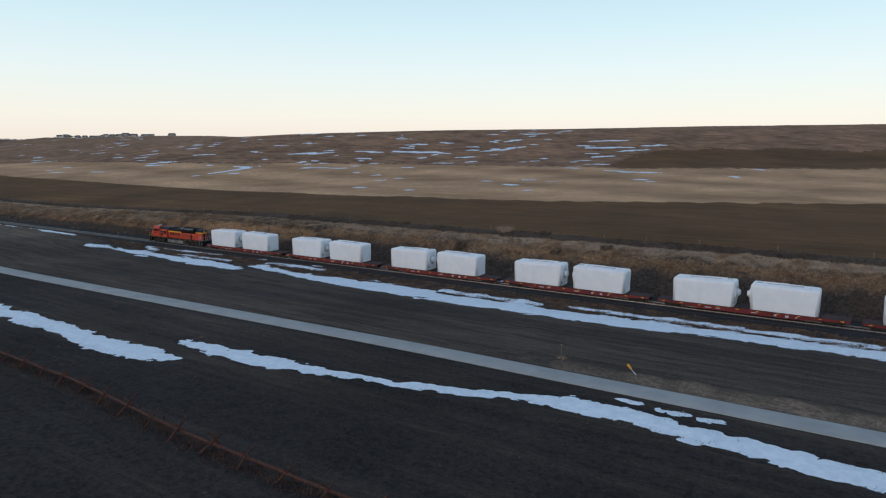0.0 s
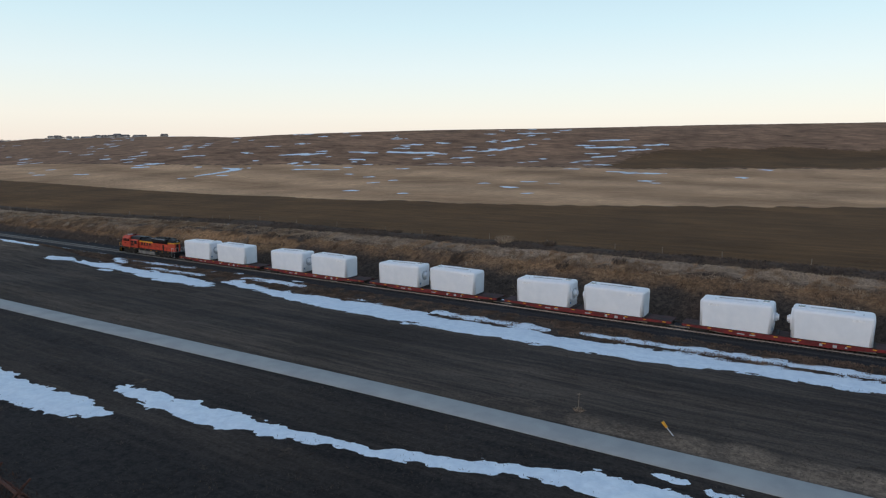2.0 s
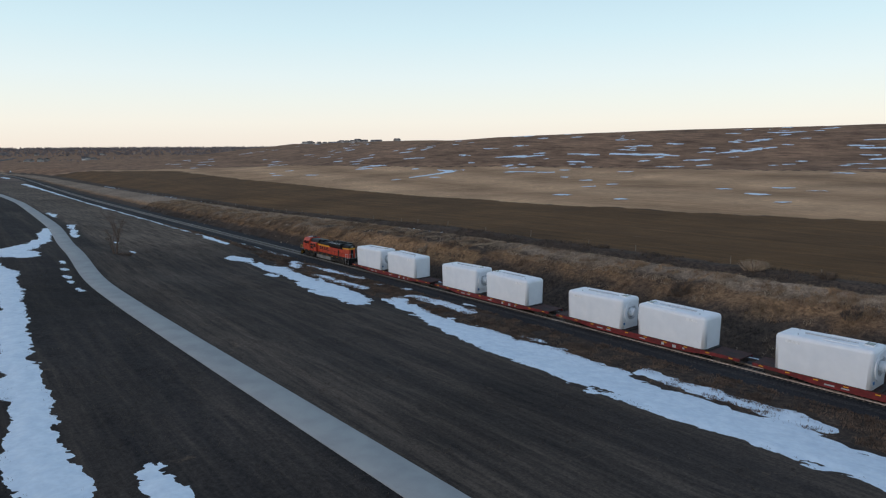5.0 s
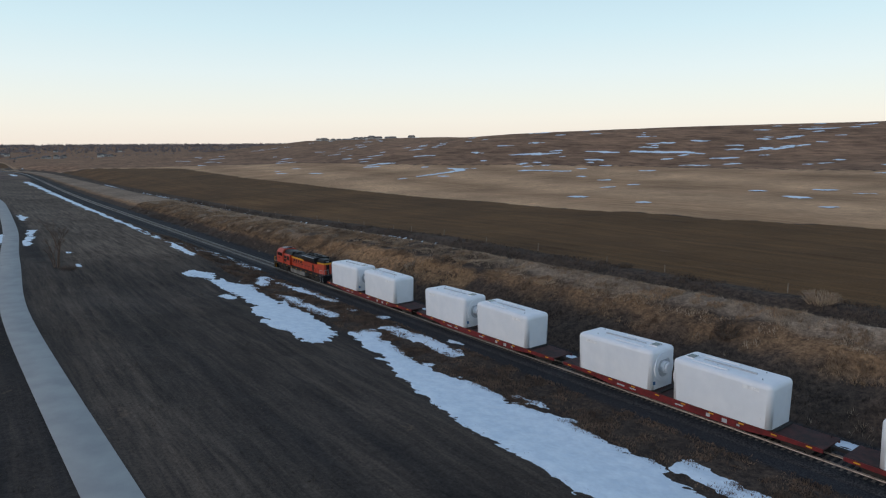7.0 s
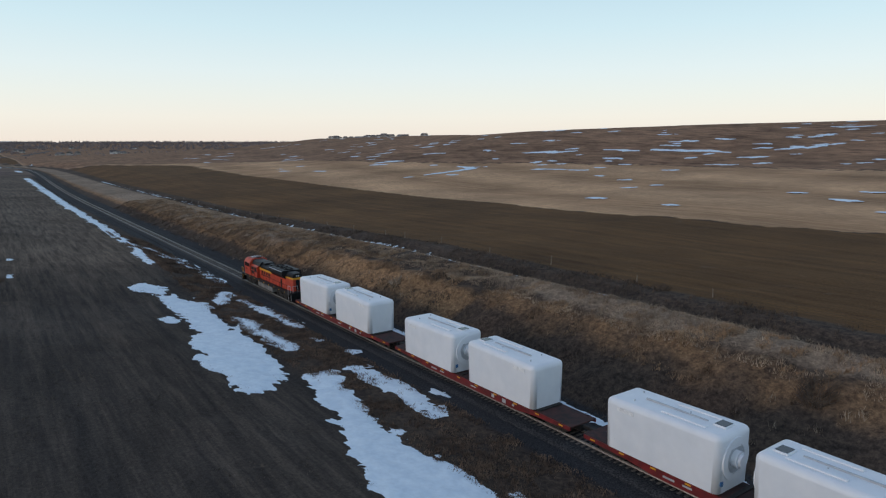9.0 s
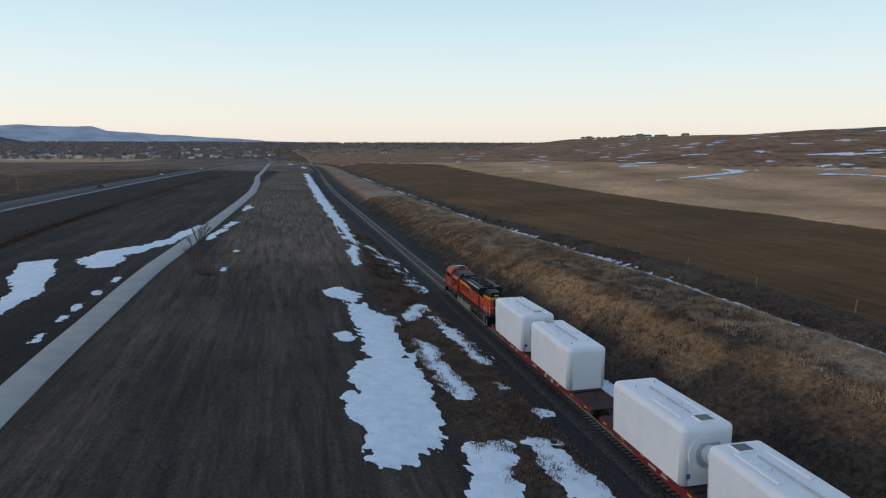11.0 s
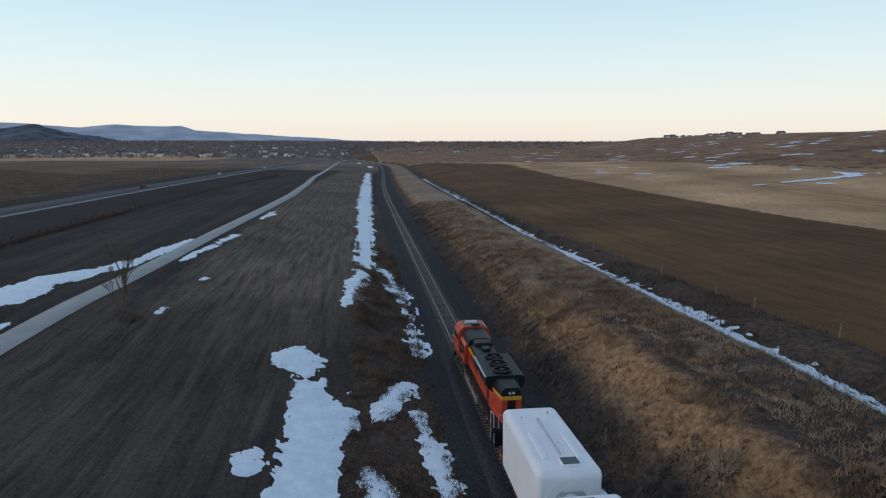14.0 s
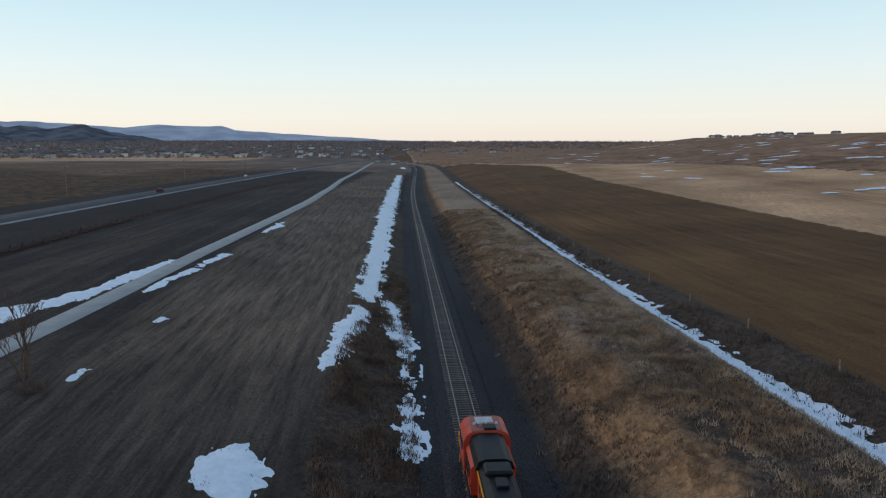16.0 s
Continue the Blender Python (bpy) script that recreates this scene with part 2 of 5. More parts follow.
def ground(x, y):
    x = np.asarray(x, float); y = np.asarray(y, float)
    v = y - track_y(x)
    low = bed(x, y)
    s = low + 0.35 * sst(-30, -40, v)
    ditch = sst(-22, -12, v) * sst(-172, -140, x)
    s = s - 0.75 * np.maximum(ditch, sst(-8.5, -5.0, v))
    s = s + 1.3 * sst(-8.5, -12, v) * sst(-70, -52, v) * sst(-140, -178, x) * sst(-700, -380, x)
    s = s + 0.9 * sst(-24, -34, v) * sst(-70, -52, v) * sst(-185, -235, x) * sst(-600, -330, x)
    fade = ip(x, [-900, -600, -240, -140, 400], [0.0, 0.25, 0.55, 1.0, 1.0])
    steep = sst(-95, -122, x)
    rise = (1 - steep) * ip(v, [3.2, 5.5, 14, 19, 23, 27, 31], [0, -0.3, 4.7, 6.0, 6.4, 6.0, 5.8]) + steep * ip(v, [3.2, 5.5, 9, 11.8, 13, 18, 21, 27, 31], [0, -0.2, 3.0, 5.0, 5.3, 5.5, 6.2, 6.0, 5.8])
    gully = ip(x, [-520, -335, -257, -202, -150], [29.4, 27.9, 26.9, 25.1, 22.9])
    rail = bed(x, track_y(x)) - 0.75
    flat = rail + rise * fade - 1.35 * np.exp(-((v - gully) / 2.0) ** 2) * sst(-800, -520, x)
    u = -0.478 * x + 0.878 * y
    w = 0.878 * x + 0.478 * y
    back = setback(w)
    u = np.where(u < 660 + back, 200 + (u - 200) * 460 / (460 + back), u - back)
    amp = ip(w, [-1500, -1150, -1000, -850, -760, -694, -620, -550, -490, -390, -325, -260, -146, -44, 73, 178, 366, 1500], [0.0, 14.0, 21.0, 28.0, 39.2, 36.9, 40.0, 39.2, 40.1, 37.7, 35.2, 32.3, 35.1, 36.5, 36.6, 35.6, 36.8, 41.0])
    lift = ip(u, [200, 320, 400, 434, 480, 560, 620, 660, 710, 1300, 3000], [0, 0.08, 0.21, 0.27, 0.43, 0.76, 0.97, 1.0, 0.88, 0.85, 0.8])
    n = flat + amp * lift * sst(20, 60, v)
    return np.where(v < 3.2, np.where(v > -3.2, rail, s), n)


waves = [(random.uniform(0, 6.28), random.uniform(0, 6.28)) for _ in range(24)]


def ripple(x, y, size, first=0, count=8):
    """Smooth unevenness between about -1 and 1, with lumps of that size in metres."""
    total = 0
    for i, (a, ph) in enumerate(waves[first:first + count]):
        k = 6.283 / (size * (0.6 + 0.13 * i))
        total = total + np.sin(k * (x * np.cos(a) + y * np.sin(a)) + ph)
    return total / np.sqrt(count * 0.9)


def surface(x, y):
    """The ground's height with its lumps: rough on the bank, nearly even on the plain."""
    v = y - track_y(x)
    bank = sst(6, 10, v) * sst(21.5, 18, v)
    bare = sst(3, 7, np.abs(v))
    verge = sst(1.4, 4.0, np.abs(y - trail_y(x)))
    near = 0.05 * ripple(x, y, 9) * verge + 0.03 * ripple(x, y, 3.2, 8) * verge
    return ground(x, y) + bare * (near + bank * (0.22 * ripple(x, y, 6.5, 8) + 0.12 * ripple(x, y, 2.6, 16)))


def trail_y(x):
    px = [-1400, -1050, -540, -430, -346, -300, -246, -222, -206, -190, -176, -160, -146, -126, -100, -45, 400]
    py = [75, 60.5, 62, 66.0, 67.0, 65.8, 64.0, 63.0, 61.8, 60.6, 60.0, 58.9, 58.1, 58.1, 58.7, 60.3, 60.5]
    return sum(np.interp(x + d, px, py) for d in (-9, -6, -3, 0, 3, 6, 9)) / 7


def road_y(x):
    return np.interp(x, [-2500, -1500, -1000, -800, -600, -450, -300, -100, 500], [290, 90, 26, 10, 0, -6, -9, -13, -20])


def spaced(fine_lo, fine_hi, step, lo, hi, grow=1.09):
    vals = list(np.arange(fine_lo, fine_hi + 0.01, step))
    s = step
    while vals[-1] < hi:
        s *= grow
        vals.append(vals[-1] + s)
    s, low = step, []
    at = fine_lo
    while at > lo:
        s *= grow
        at -= s
        low.append(at)
    return np.array(low[::-1] + vals)


def sheet(name, xs, ys, height, material, attributes=()):
    """One grid mesh over the coordinates xs by ys."""
    gx, gy = np.meshgrid(xs, ys)
    z = height(gx, gy)
    nx, ny = len(xs), len(ys)
    me = bpy.data.meshes.new(name)
    co = np.stack([gx, gy, z], -1).reshape(-1, 3)
    i = np.arange(nx * ny).reshape(ny, nx)
    quads = np.stack([i[:-1, :-1], i[:-1, 1:], i[1:, 1:], i[1:, :-1]], -1).reshape(-1, 4)
    fill(me, co, quads)
    for key, fn in attributes:
        at = me.attributes.new(key, "FLOAT", "POINT")
        at.data.foreach_set("value", fn(gx, gy).reshape(-1).astype(np.float32))
    me.materials.append(material)
    me.polygons.foreach_set("use_smooth", np.ones(len(me.polygons), bool))
    return new(name, me)


def fill(me, co, faces):
    """Puts points and faces of equal size into a mesh."""
    faces = np.asarray(faces, np.int32)
    n = faces.shape[1]
    me.vertices.add(len(co))
    me.vertices.foreach_set("co", np.asarray(co, np.float32).reshape(-1))
    me.loops.add(faces.size)
    me.loops.foreach_set("vertex_index", faces.reshape(-1))
    me.polygons.add(len(faces))
    me.polygons.foreach_set("loop_start", np.arange(0, faces.size, n, dtype=np.int32))
    me.update(calc_edges=True)
    me.validate()
    return me


lattice = np.random.RandomState(7).rand(256, 256)


def vnoise(x, y, size, octaves=4, seed=0, gain=0.55):
    """Cloudy noise between -1 and 1 whose largest lumps have that size in metres."""
    total, amp, norm = 0, 1.0, 0
    for k in range(octaves):
        a, b = x / size + 17.3 * k + seed * 5.1, y / size + 9.7 * k + seed * 3.3
        i, j = np.floor(a).astype(int), np.floor(b).astype(int)
        u, v = a - i, b - j
        u, v = u * u * (3 - 2 * u), v * v * (3 - 2 * v)
        i0, j0, i1, j1 = i % 256, j % 256, (i + 1) % 256, (j + 1) % 256
        total = total + amp * ((lattice[i0, j0] * (1 - u) + lattice[i1, j0] * u) * (1 - v) + (lattice[i0, j1] * (1 - u) + lattice[i1, j1] * u) * v)
        norm += amp
        amp *= gain
        size *= 0.47
    return (total / norm - 0.5) * 2.6

# ---- ground, trail, road, railway bed ----
def part(name, bm, mat, parent, label=""):
    """Links a bmesh as one mesh object under a thing or a part."""
    me = bpy.data.meshes.new(name)
    bm.to_mesh(me)
    bm.free()
    me.materials.append(mat)
    ob = new(name, me)
    ob.parent = parent
    if label:
        ob["label"] = label
    return ob


def edge_y(x):
    """Where the ploughed soil meets the stubble."""
    return np.interp(x, [-980, -755, -640, -600, -450, -400, -300, -240, -160, -120, -87, -51, 8, 400], [120, 182, 221, 215, 200, 197, 199, 199, 194, 198, 208, 225, 252, 440])


def brow_y(x):
    """Where the stubble meets the hill's rough grass."""
    return np.interp(x, [-980, -755, -660, -600, -500, -430, -370, -314, -258, -150, -112, -73, -7, 400], [122, 190, 256, 298, 291, 288, 303, 331, 350, 360, 362, 385, 414, 600])


def field_v(x):
    """How far from the railway the ploughed soil begins."""
    return np.interp(x, [-330, -200, -150, -100], [31.4, 30.2, 29.0, 27.8])


def band(lo, hi, v, soft=1.5):
    return sst(lo - soft, lo + soft, v) * sst(hi + soft, hi - soft, v)


def off(x, y):
    return y - track_y(x)


zones = [
    ("gravel", lambda x, y: band(-4.6, 5.6, off(x, y), 0.8) * sst(-1600, -1400, x)),
    # brown soil by the track and over the bank, with painted shade
    ("foot", lambda x, y: band(5.0, field_v(x) + 0.6, off(x, y), 1.2) * 0.9 + 0.75 * band(-12.5, -4.4, off(x, y), 1.2) * sst(-380, -330, x)),
    ("gold", lambda x, y: np.where(x < -110, band(8.4, 12.6, off(x, y), 1.5) * 0.95, band(11.5, 16, off(x, y), 2.5) * 0.62)),
    ("pale", lambda x, y: np.maximum(band(16.0, 23.0, off(x, y), 1.5) * sst(-130, -100, x) * 0.85 + 0.85 * band(10, 24, off(x, y), 2.0) * sst(-140, -200, x), 0.5 * band(-42.5, -38.5, off(x, y), 1.0) * sst(-40, -15, x))),
    ("soil", lambda x, y: 0.5 * sst(-16, -20, y - road_y(x)) * sst(-330, -290, y) * sst(-900, -820, x) + sst(-1.0, 1.0, off(x, y) - field_v(x)) * sst(0, -3, y - edge_y(x))
        + sst(-3, 3, y - brow_y(x)) * sst(5, -5, y - np.interp(x, [-145, -133, -78, 13, 400], [412, 465, 512, 544, 700])) * sst(-150, -115, x) * 0.75),
    ("stubble", lambda x, y: sst(-3, 0, y - edge_y(x)) * sst(14, -14, y - brow_y(x)) * sst(60, 64, y) + 0.8 * sst(-90, -160, y) * band(950, 1330, np.hypot(x + 100, y - 95), 40)),
    ("stubble_low", lambda x, y: 0.5 + 0.4 * np.sin(y * 0.11 + x * 0.02)),
    ("hill", lambda x, y: sst(-14, 14, y - brow_y(x))),
    ("mown", lambda x, y: band(-36, -9, off(x, y), 3) * sst(-150, -205, x) * 1.2 + 0.36 * band(-44, -13, off(x, y), 3) * sst(-205, -150, x) + 0.14 * band(-80, -36, off(x, y), 4)),
    ("far", lambda x, y: np.maximum(sst(-640, -760, x), 0.9 * sst(-60, -110, y) * sst(-420, -500, x - y))),
    ("rut", lambda x, y: band(-11.2, -10.4, off(x, y), 0.6) * sst(-165, -140, x) * 0.9),
]
xs = spaced(-300, 25, 1.25, -4600, 1500, 1.07)
ys = spaced(20, 140, 0.8, -2200, 4600, 1.06)
land = sheet("ground", xs, ys, surface, GROUND, zones)
tagged(land, "dusky prairie with ploughed soil, pale stubble and dry grass", "ground", kind="structure")


def ribbon(name, mat, centre, half, x0, x1, step, lift, thick, label, category):
    """A slab that follows a line over the ground, with bevelled shoulders."""
    px = np.arange(x1, x0, -step)
    rows = []
    for x in px:
        y = float(centre(x))
        t = Vector((1.0, float(centre(x + 1) - y), 0)).normalized()
        side = Vector((-t.y, t.x, 0))
        c = Vector((x, y, 0))
        row = []
        for o, dz in ((-half, -thick), (-half, lift - 0.02), (-half + 0.03, lift), (0, lift + 0.015), (half - 0.03, lift), (half, lift - 0.02), (half, -thick)):
            p = c + side * o
            row.append((p.x, p.y, float(ground(p.x, p.y)) + dz))
        rows.append(row)
    co = [p for r in rows for p in r]
    k = 7
    faces = [(i * k + j, (i + 1) * k + j, (i + 1) * k + j + 1, i * k + j + 1) for i in range(len(rows) - 1) for j in range(k - 1)]
    me = bpy.data.meshes.new(name)
    fill(me, co, faces)
    me.materials.append(mat)
    return tagged(new(name, me), label, category, kind="structure")


ribbon("trail", CONCRETE, trail_y, 1.62, -1350, 60, 3.0, 0.07, 0.3, "smooth pale grey concrete recreation trail", "path")
ribbon("road", ASPHALT, road_y, 6.0, -2300, 200, 6.0, 0.10, 0.4, "dark asphalt two-lane highway", "road")
ribbon("road_shoulder", SHOULDER, lambda x: road_y(x) + 7.0, 0.95, -1500, 200, 6.0, 0.09, 0.4, "pale grey concrete shoulder beside the highway", "road")
ribbon("side_road", ASPHALT, lambda x: np.interp(x, [-2750, -2300, -1860, -1310, -1180], [174, 130, 98, 75, 60]), 6.0, -2700, -1180, 10.0, 0.10, 0.4, "dark asphalt country road running into the distance", "road")


SPINES = []


def patch(name, spine, ragged=1.0, rise=0.10, cell=0.3, size=3.0, lift=0.03):
    """Old snow: a low sheet along a spine of (x, y, half width), thick in the middle, thinning out to a ragged melted edge."""
    sp = np.array(spine, float)
    SPINES.append(sp)
    pad = sp[:, 2].max() + 1.5
    gx = np.arange(sp[:, 0].min() - pad, sp[:, 0].max() + pad, cell)
    gy = np.arange(sp[:, 1].min() - pad, sp[:, 1].max() + pad, cell)
    X, Y = np.meshgrid(gx, gy)
    f = np.full(X.shape, -9.0)
    for a, c in zip(sp[:-1], sp[1:]):
        d = c[:2] - a[:2]
        t = np.clip(((X - a[0]) * d[0] + (Y - a[1]) * d[1]) / max(d @ d, 1e-6), 0, 1)
        dist = np.hypot(X - a[0] - t * d[0], Y - a[1] - t * d[1])
        f = np.maximum(f, a[2] + t * (c[2] - a[2]) - dist)
    f = f + ragged * 1.75 * vnoise(X * 0.5, Y, size * 0.8, 6, len(spine), 0.72)
    z = surface(X, Y) + lift + np.clip(np.where(f < 0.5, f * 0.07, 0.035 + (f - 0.5) * 0.12), -0.15, rise) + 0.022 * vnoise(X, Y, 2.4, 3) * sst(0, 1.2, f)
    keep = f > -0.8
    idx = -np.ones(X.shape, int)
    q = keep[:-1, :-1] | keep[1:, :-1] | keep[:-1, 1:] | keep[1:, 1:]
    used = np.zeros(X.shape, bool)
    used[:-1, :-1] |= q
    used[1:, :-1] |= q
    used[:-1, 1:] |= q
    used[1:, 1:] |= q
    idx[used] = np.arange(used.sum())
    co = np.stack([X[used], Y[used], z[used]], -1)
    faces = np.stack([idx[:-1, :-1][q], idx[:-1, 1:][q], idx[1:, 1:][q], idx[1:, :-1][q]], -1)
    me = bpy.data.meshes.new(name)
    fill(me, co, faces)
    me.polygons.foreach_set("use_smooth", np.ones(len(me.polygons), bool))
    me.materials.append(SNOW)
    return tagged(new(name, me), "patch of old melting snow with ragged edges", "snow", "snow patches on the plain")


for rag, rows in (
    (0.7, [(-186, 39, 2.2), (-172, 43, 2.5), (-160, 46, 1.6), (-140, 45.4, 1.1), (-118, 43.4, 1.25), (-100, 42.2, 1.4), (-85, 41.9, 1.3), (-73, 40.9, 1.8), (-66, 41.2, 1.4), (-61, 42.4, 0.3)]),
    (0.7, [(-67, 47.2, 0.4), (-60, 46.6, 1.2), (-52, 46.9, 1.2), (-44, 48.3, 0.5), (-36, 49.4, 0.4), (-27, 52.0, 0.7), (-21, 53.8, 1.1), (-13, 53.4, 1.2), (-5, 52.6, 1.1), (3, 51.9, 1.3), (20, 51, 1.2)]),
    (0.9, [(-157, 87.2, 1.6), (-153, 88.5, 1.3)]),
    (1.2, [(-150, 89.5, 1.0), (-144, 90.0, 1.8), (-136, 90.4, 1.7), (-128, 90.2, 2.0), (-120, 88.8, 3.6), (-113, 88.2, 3.2), (-107, 87.8, 1.6)]),
    (0.8, [(-126, 94.8, 0.4), (-122, 94.8, 0.8), (-117, 94.9, 0.7)]),
    (0.8, [(-134, 94.6, 0.4), (-129, 94.6, 0.9), (-125, 94.0, 0.4)]),
    (0.9, [(-150, 97.3, 0.8), (-146, 95.8, 0.9), (-143, 94.6, 0.4)]),
    (0.9, [(-144, 98.2, 0.4), (-136, 99.0, 0.6), (-126, 99.0, 0.6)]),
    (0.7, [(-136.5, 86.2, 0.5), (-135, 86.4, 0.5)]),
    (1.2, [(-107, 94.0, 0.5), (-98, 92.0, 1.5), (-90, 90.8, 2.2), (-80, 89.8, 3.6), (-70, 89.8, 3.5), (-60, 88.8, 3.8), (-50, 88.2, 3.6), (-34, 88.6, 3.2), (-14, 91.0, 2.4), (10, 92, 2.0), (40, 93, 1.6)]),
    (0.8, [(-107, 98.0, 0.5), (-100, 98.6, 0.8), (-92, 98.0, 0.5)]),
    (0.5, [(-60, 94.6, 0.3), (-52, 94.3, 0.8), (-42, 94.2, 0.6)]),
    (0.5, [(-36, 95.0, 0.4), (-20, 95.6, 0.7), (10, 96.2, 0.6)]),
):
    patch("snow_patch", rows, rag)
for rag, cell, rows in (
    (1.1, 0.5, [(-640, 98.6, 1.3), (-345, 94.8, 2.0), (-300, 94.6, 1.8), (-230, 94.6, 1.6), (-205, 94.2, 1.5)]),
    (1.0, 0.3, [(-198, 94.0, 1.1), (-190, 93.0, 0.9), (-182, 92.6, 0.7), (-174, 91.9, 0.3)]),
    (1.0, 0.3, [(-206, 97.5, 1.1), (-198, 98.4, 0.7), (-188, 99.4, 0.4), (-172, 99.6, 0.3), (-160, 99.7, 0.3)]),
    (1.0, 0.3, [(-175, 51.5, 1.4), (-184, 49.5, 3.2), (-190, 51.0, 3.2), (-195, 55.0, 1.6), (-203, 57.6, 1.0), (-213, 59.4, 1.0), (-224, 61.0, 0.5)]),
    (0.8, 0.2, [(-203, 64.6, 0.1), (-207, 65.0, 0.45), (-209, 65.2, 0.1)]),
    (0.8, 0.2, [(-210, 65.3, 0.2), (-214, 66.1, 0.65), (-218, 66.4, 0.2)]),
    (0.8, 0.2, [(-220, 66.6, 0.2), (-226, 67.4, 0.7), (-231, 67.8, 0.3)]),
    (0.8, 0.3, [(-262, 68.6, 0.2), (-272, 68.8, 0.5), (-284, 69.2, 0.2)]),
    (0.9, 0.6, [(-985, 88, 1.5), (-1010, 90, 3.0), (-1040, 91, 1.5)]),
    (0.9, 0.6, [(-810, 102, 1.2), (-840, 102.5, 2.2), (-870, 102.5, 1.0)]),
    (0.9, 0.6, [(-1110, 131, 1.0), (-1090, 128, 2.5), (-1075, 120, 1.0)]),
    (1.2, 0.8, [(-1165, -270, 3), (-1180, -300, 6), (-1150, -335, 5), (-1130, -360, 2)]),
    (0.6, 0.3, [(-131, 108.5, 0.4), (-118, 108.6, 0.6), (-104, 108.6, 0.7), (-80, 108.5, 0.4), (-40, 108.7, 0.4)]),
    (0.3, 0.3, [(-520, 133.9, 0.45), (-335, 132.4, 0.6), (-257, 131.4, 0.75), (-202, 129.7, 0.8), (-174, 128.5, 0.8), (-150, 127.5, 0.75), (-116, 127.4, 0.45), (-98, 127.5, 0.15)]),
):
    patch("snow_patch", rows, rag, cell=cell)
for x, y, ln in ((-12, 56.8, 1.2), (-16, 57.2, 0.8), (-9, 56.6, 0.7), (-138, 54.6, 1.4), (-146, 54.6, 1.0), (-151, 54.8, 1.6), (-158, 55.4, 1.1), (-165, 56.2, 1.3), (-171.5, 70.4, 0.9), (-190, 71, 0.8), (-96, 101, 0.6), (-112, 100.2, 0.5), (-119, 99.0, 0.6)):
    patch("snow_patch", [(x - ln, y - 0.08, 0.01), (x, y, 0.12), (x + ln, y + 0.06, 0.03)], 0.28, cell=0.12, size=0.7)
# the hill's drifts: x, y and length
drifts = [(-408, 449, 6), (-330, 456, 9), (-302, 431, 13), (-297, 415, 8), (-350, 365, 30), (-313, 389, 20), (-295, 360, 10), (-290, 307, 13), (-275, 311, 7), (-275, 402, 42), (-245, 427, 9), (-229, 435, 27),
          (-222, 450, 13), (-233, 395, 11), (-231, 366, 15), (-239, 487, 12), (-283, 450, 8), (-403, 386, 11), (-390, 405, 9), (-396, 353, 9), (-429, 331, 16), (-473, 373, 6), (-481, 360, 9), (-226, 559, 9)]
drifts += [(-168, 505, 27), (-156, 470, 30), (-136, 464, 21), (-146, 426, 14), (-133, 377, 12), (-149, 399, 8), (-108, 345, 12), (-96, 344, 16), (-87, 310, 4), (-157, 438, 6), (-175, 474, 10), (-130, 494, 15),
           (-240, 530, 18), (-225, 285, 4), (-274, 345, 5), (-237, 332, 5), (-132, 283, 4), (-137, 350, 5), (-127, 255, 5), (-46, 387, 5), (-2, 440, 5)]
drifts += [(-484, 313, 9), (-498, 330, 11), (-424, 295, 14), (-417, 279, 9), (-519, 316, 8), (-936, 398, 12), (-726, 394, 10), (-824, 306, 17), (-696, 416, 6)]
rnd = random.Random(5)
hubs = [(rnd.uniform(-640, 60), rnd.uniform(420, 610)) for _ in range(30)]
for _ in range(105):
    w, u = rnd.choice(hubs)
    w, u = w + rnd.gauss(0, 22), min(u + rnd.gauss(0, 16), 640)
    u = 200 + (u - 200) * (460 + float(setback(w))) / 460
    drifts.append((0.878 * w - 0.478 * u, 0.478 * w + 0.878 * u, rnd.choice((2, 2.5, 3, 4, 5, 7)) * (1.5 if w < -300 else 1.0)))
for _ in range(22):
    x = rnd.uniform(-480, -30)
    lo, hi = float(edge_y(x)), float(brow_y(x))
    drifts.append((x, rnd.uniform(lo + 15, hi), rnd.uniform(1.5, 4)))
tagged(patch("snow_drift", [(-323, 252, 0.7), (-326, 266, 1.0), (-329, 279, 1.2), (-331, 288, 1.8), (-340, 292, 1.8), (-350, 293, 0.7)], 1.2, cell=0.6, size=4, lift=0.28), "long curved drift of old snow in the stubble", group="snow drifts on the hill")
for x, y, long in drifts:
    if -150 < x and y > float(brow_y(x)) + 6 and y < np.interp(x, [-145, -133, -78, 13], [412, 465, 512, 544]) and long < 8:
        continue
    a = rnd.uniform(-0.45, 0.45)
    dx, dy = 0.5 * long * math.cos(0.5 + a), 0.5 * long * math.sin(0.5 + a)
    k = (0.05 * long + 0.6) * rnd.uniform(0.75, 1.5)
    tagged(patch("snow_drift", [(x - dx, y - dy, k * 0.4), (x, y, k), (x + 0.4 * dx, y + 0.4 * dy + 0.22 * long * rnd.uniform(-1, 1), k * 0.8), (x + dx, y + dy, k * 0.3)], 1.6, cell=0.6, size=4, lift=0.28), "thin drift of old snow on the hillside", group="snow drifts on the hill")

# ---- mesh helpers ----
def box(bm, x0, x1, y0, y1, z0, z1, bevel=0.0, segments=1):
    vs = bmesh.ops.create_cube(bm, size=1)["verts"]
    for v in vs:
        v.co = ((x0 + x1) / 2 + v.co.x * (x1 - x0), (y0 + y1) / 2 + v.co.y * (y1 - y0), (z0 + z1) / 2 + v.co.z * (z1 - z0))
    if bevel:
        edges = list({e for v in vs for e in v.link_edges})
        bmesh.ops.bevel(bm, geom=edges, offset=bevel, segments=segments, profile=0.5, affect="EDGES")
    return bm


def boxed(*a, **k):
    return box(bmesh.new(), *a, **k)


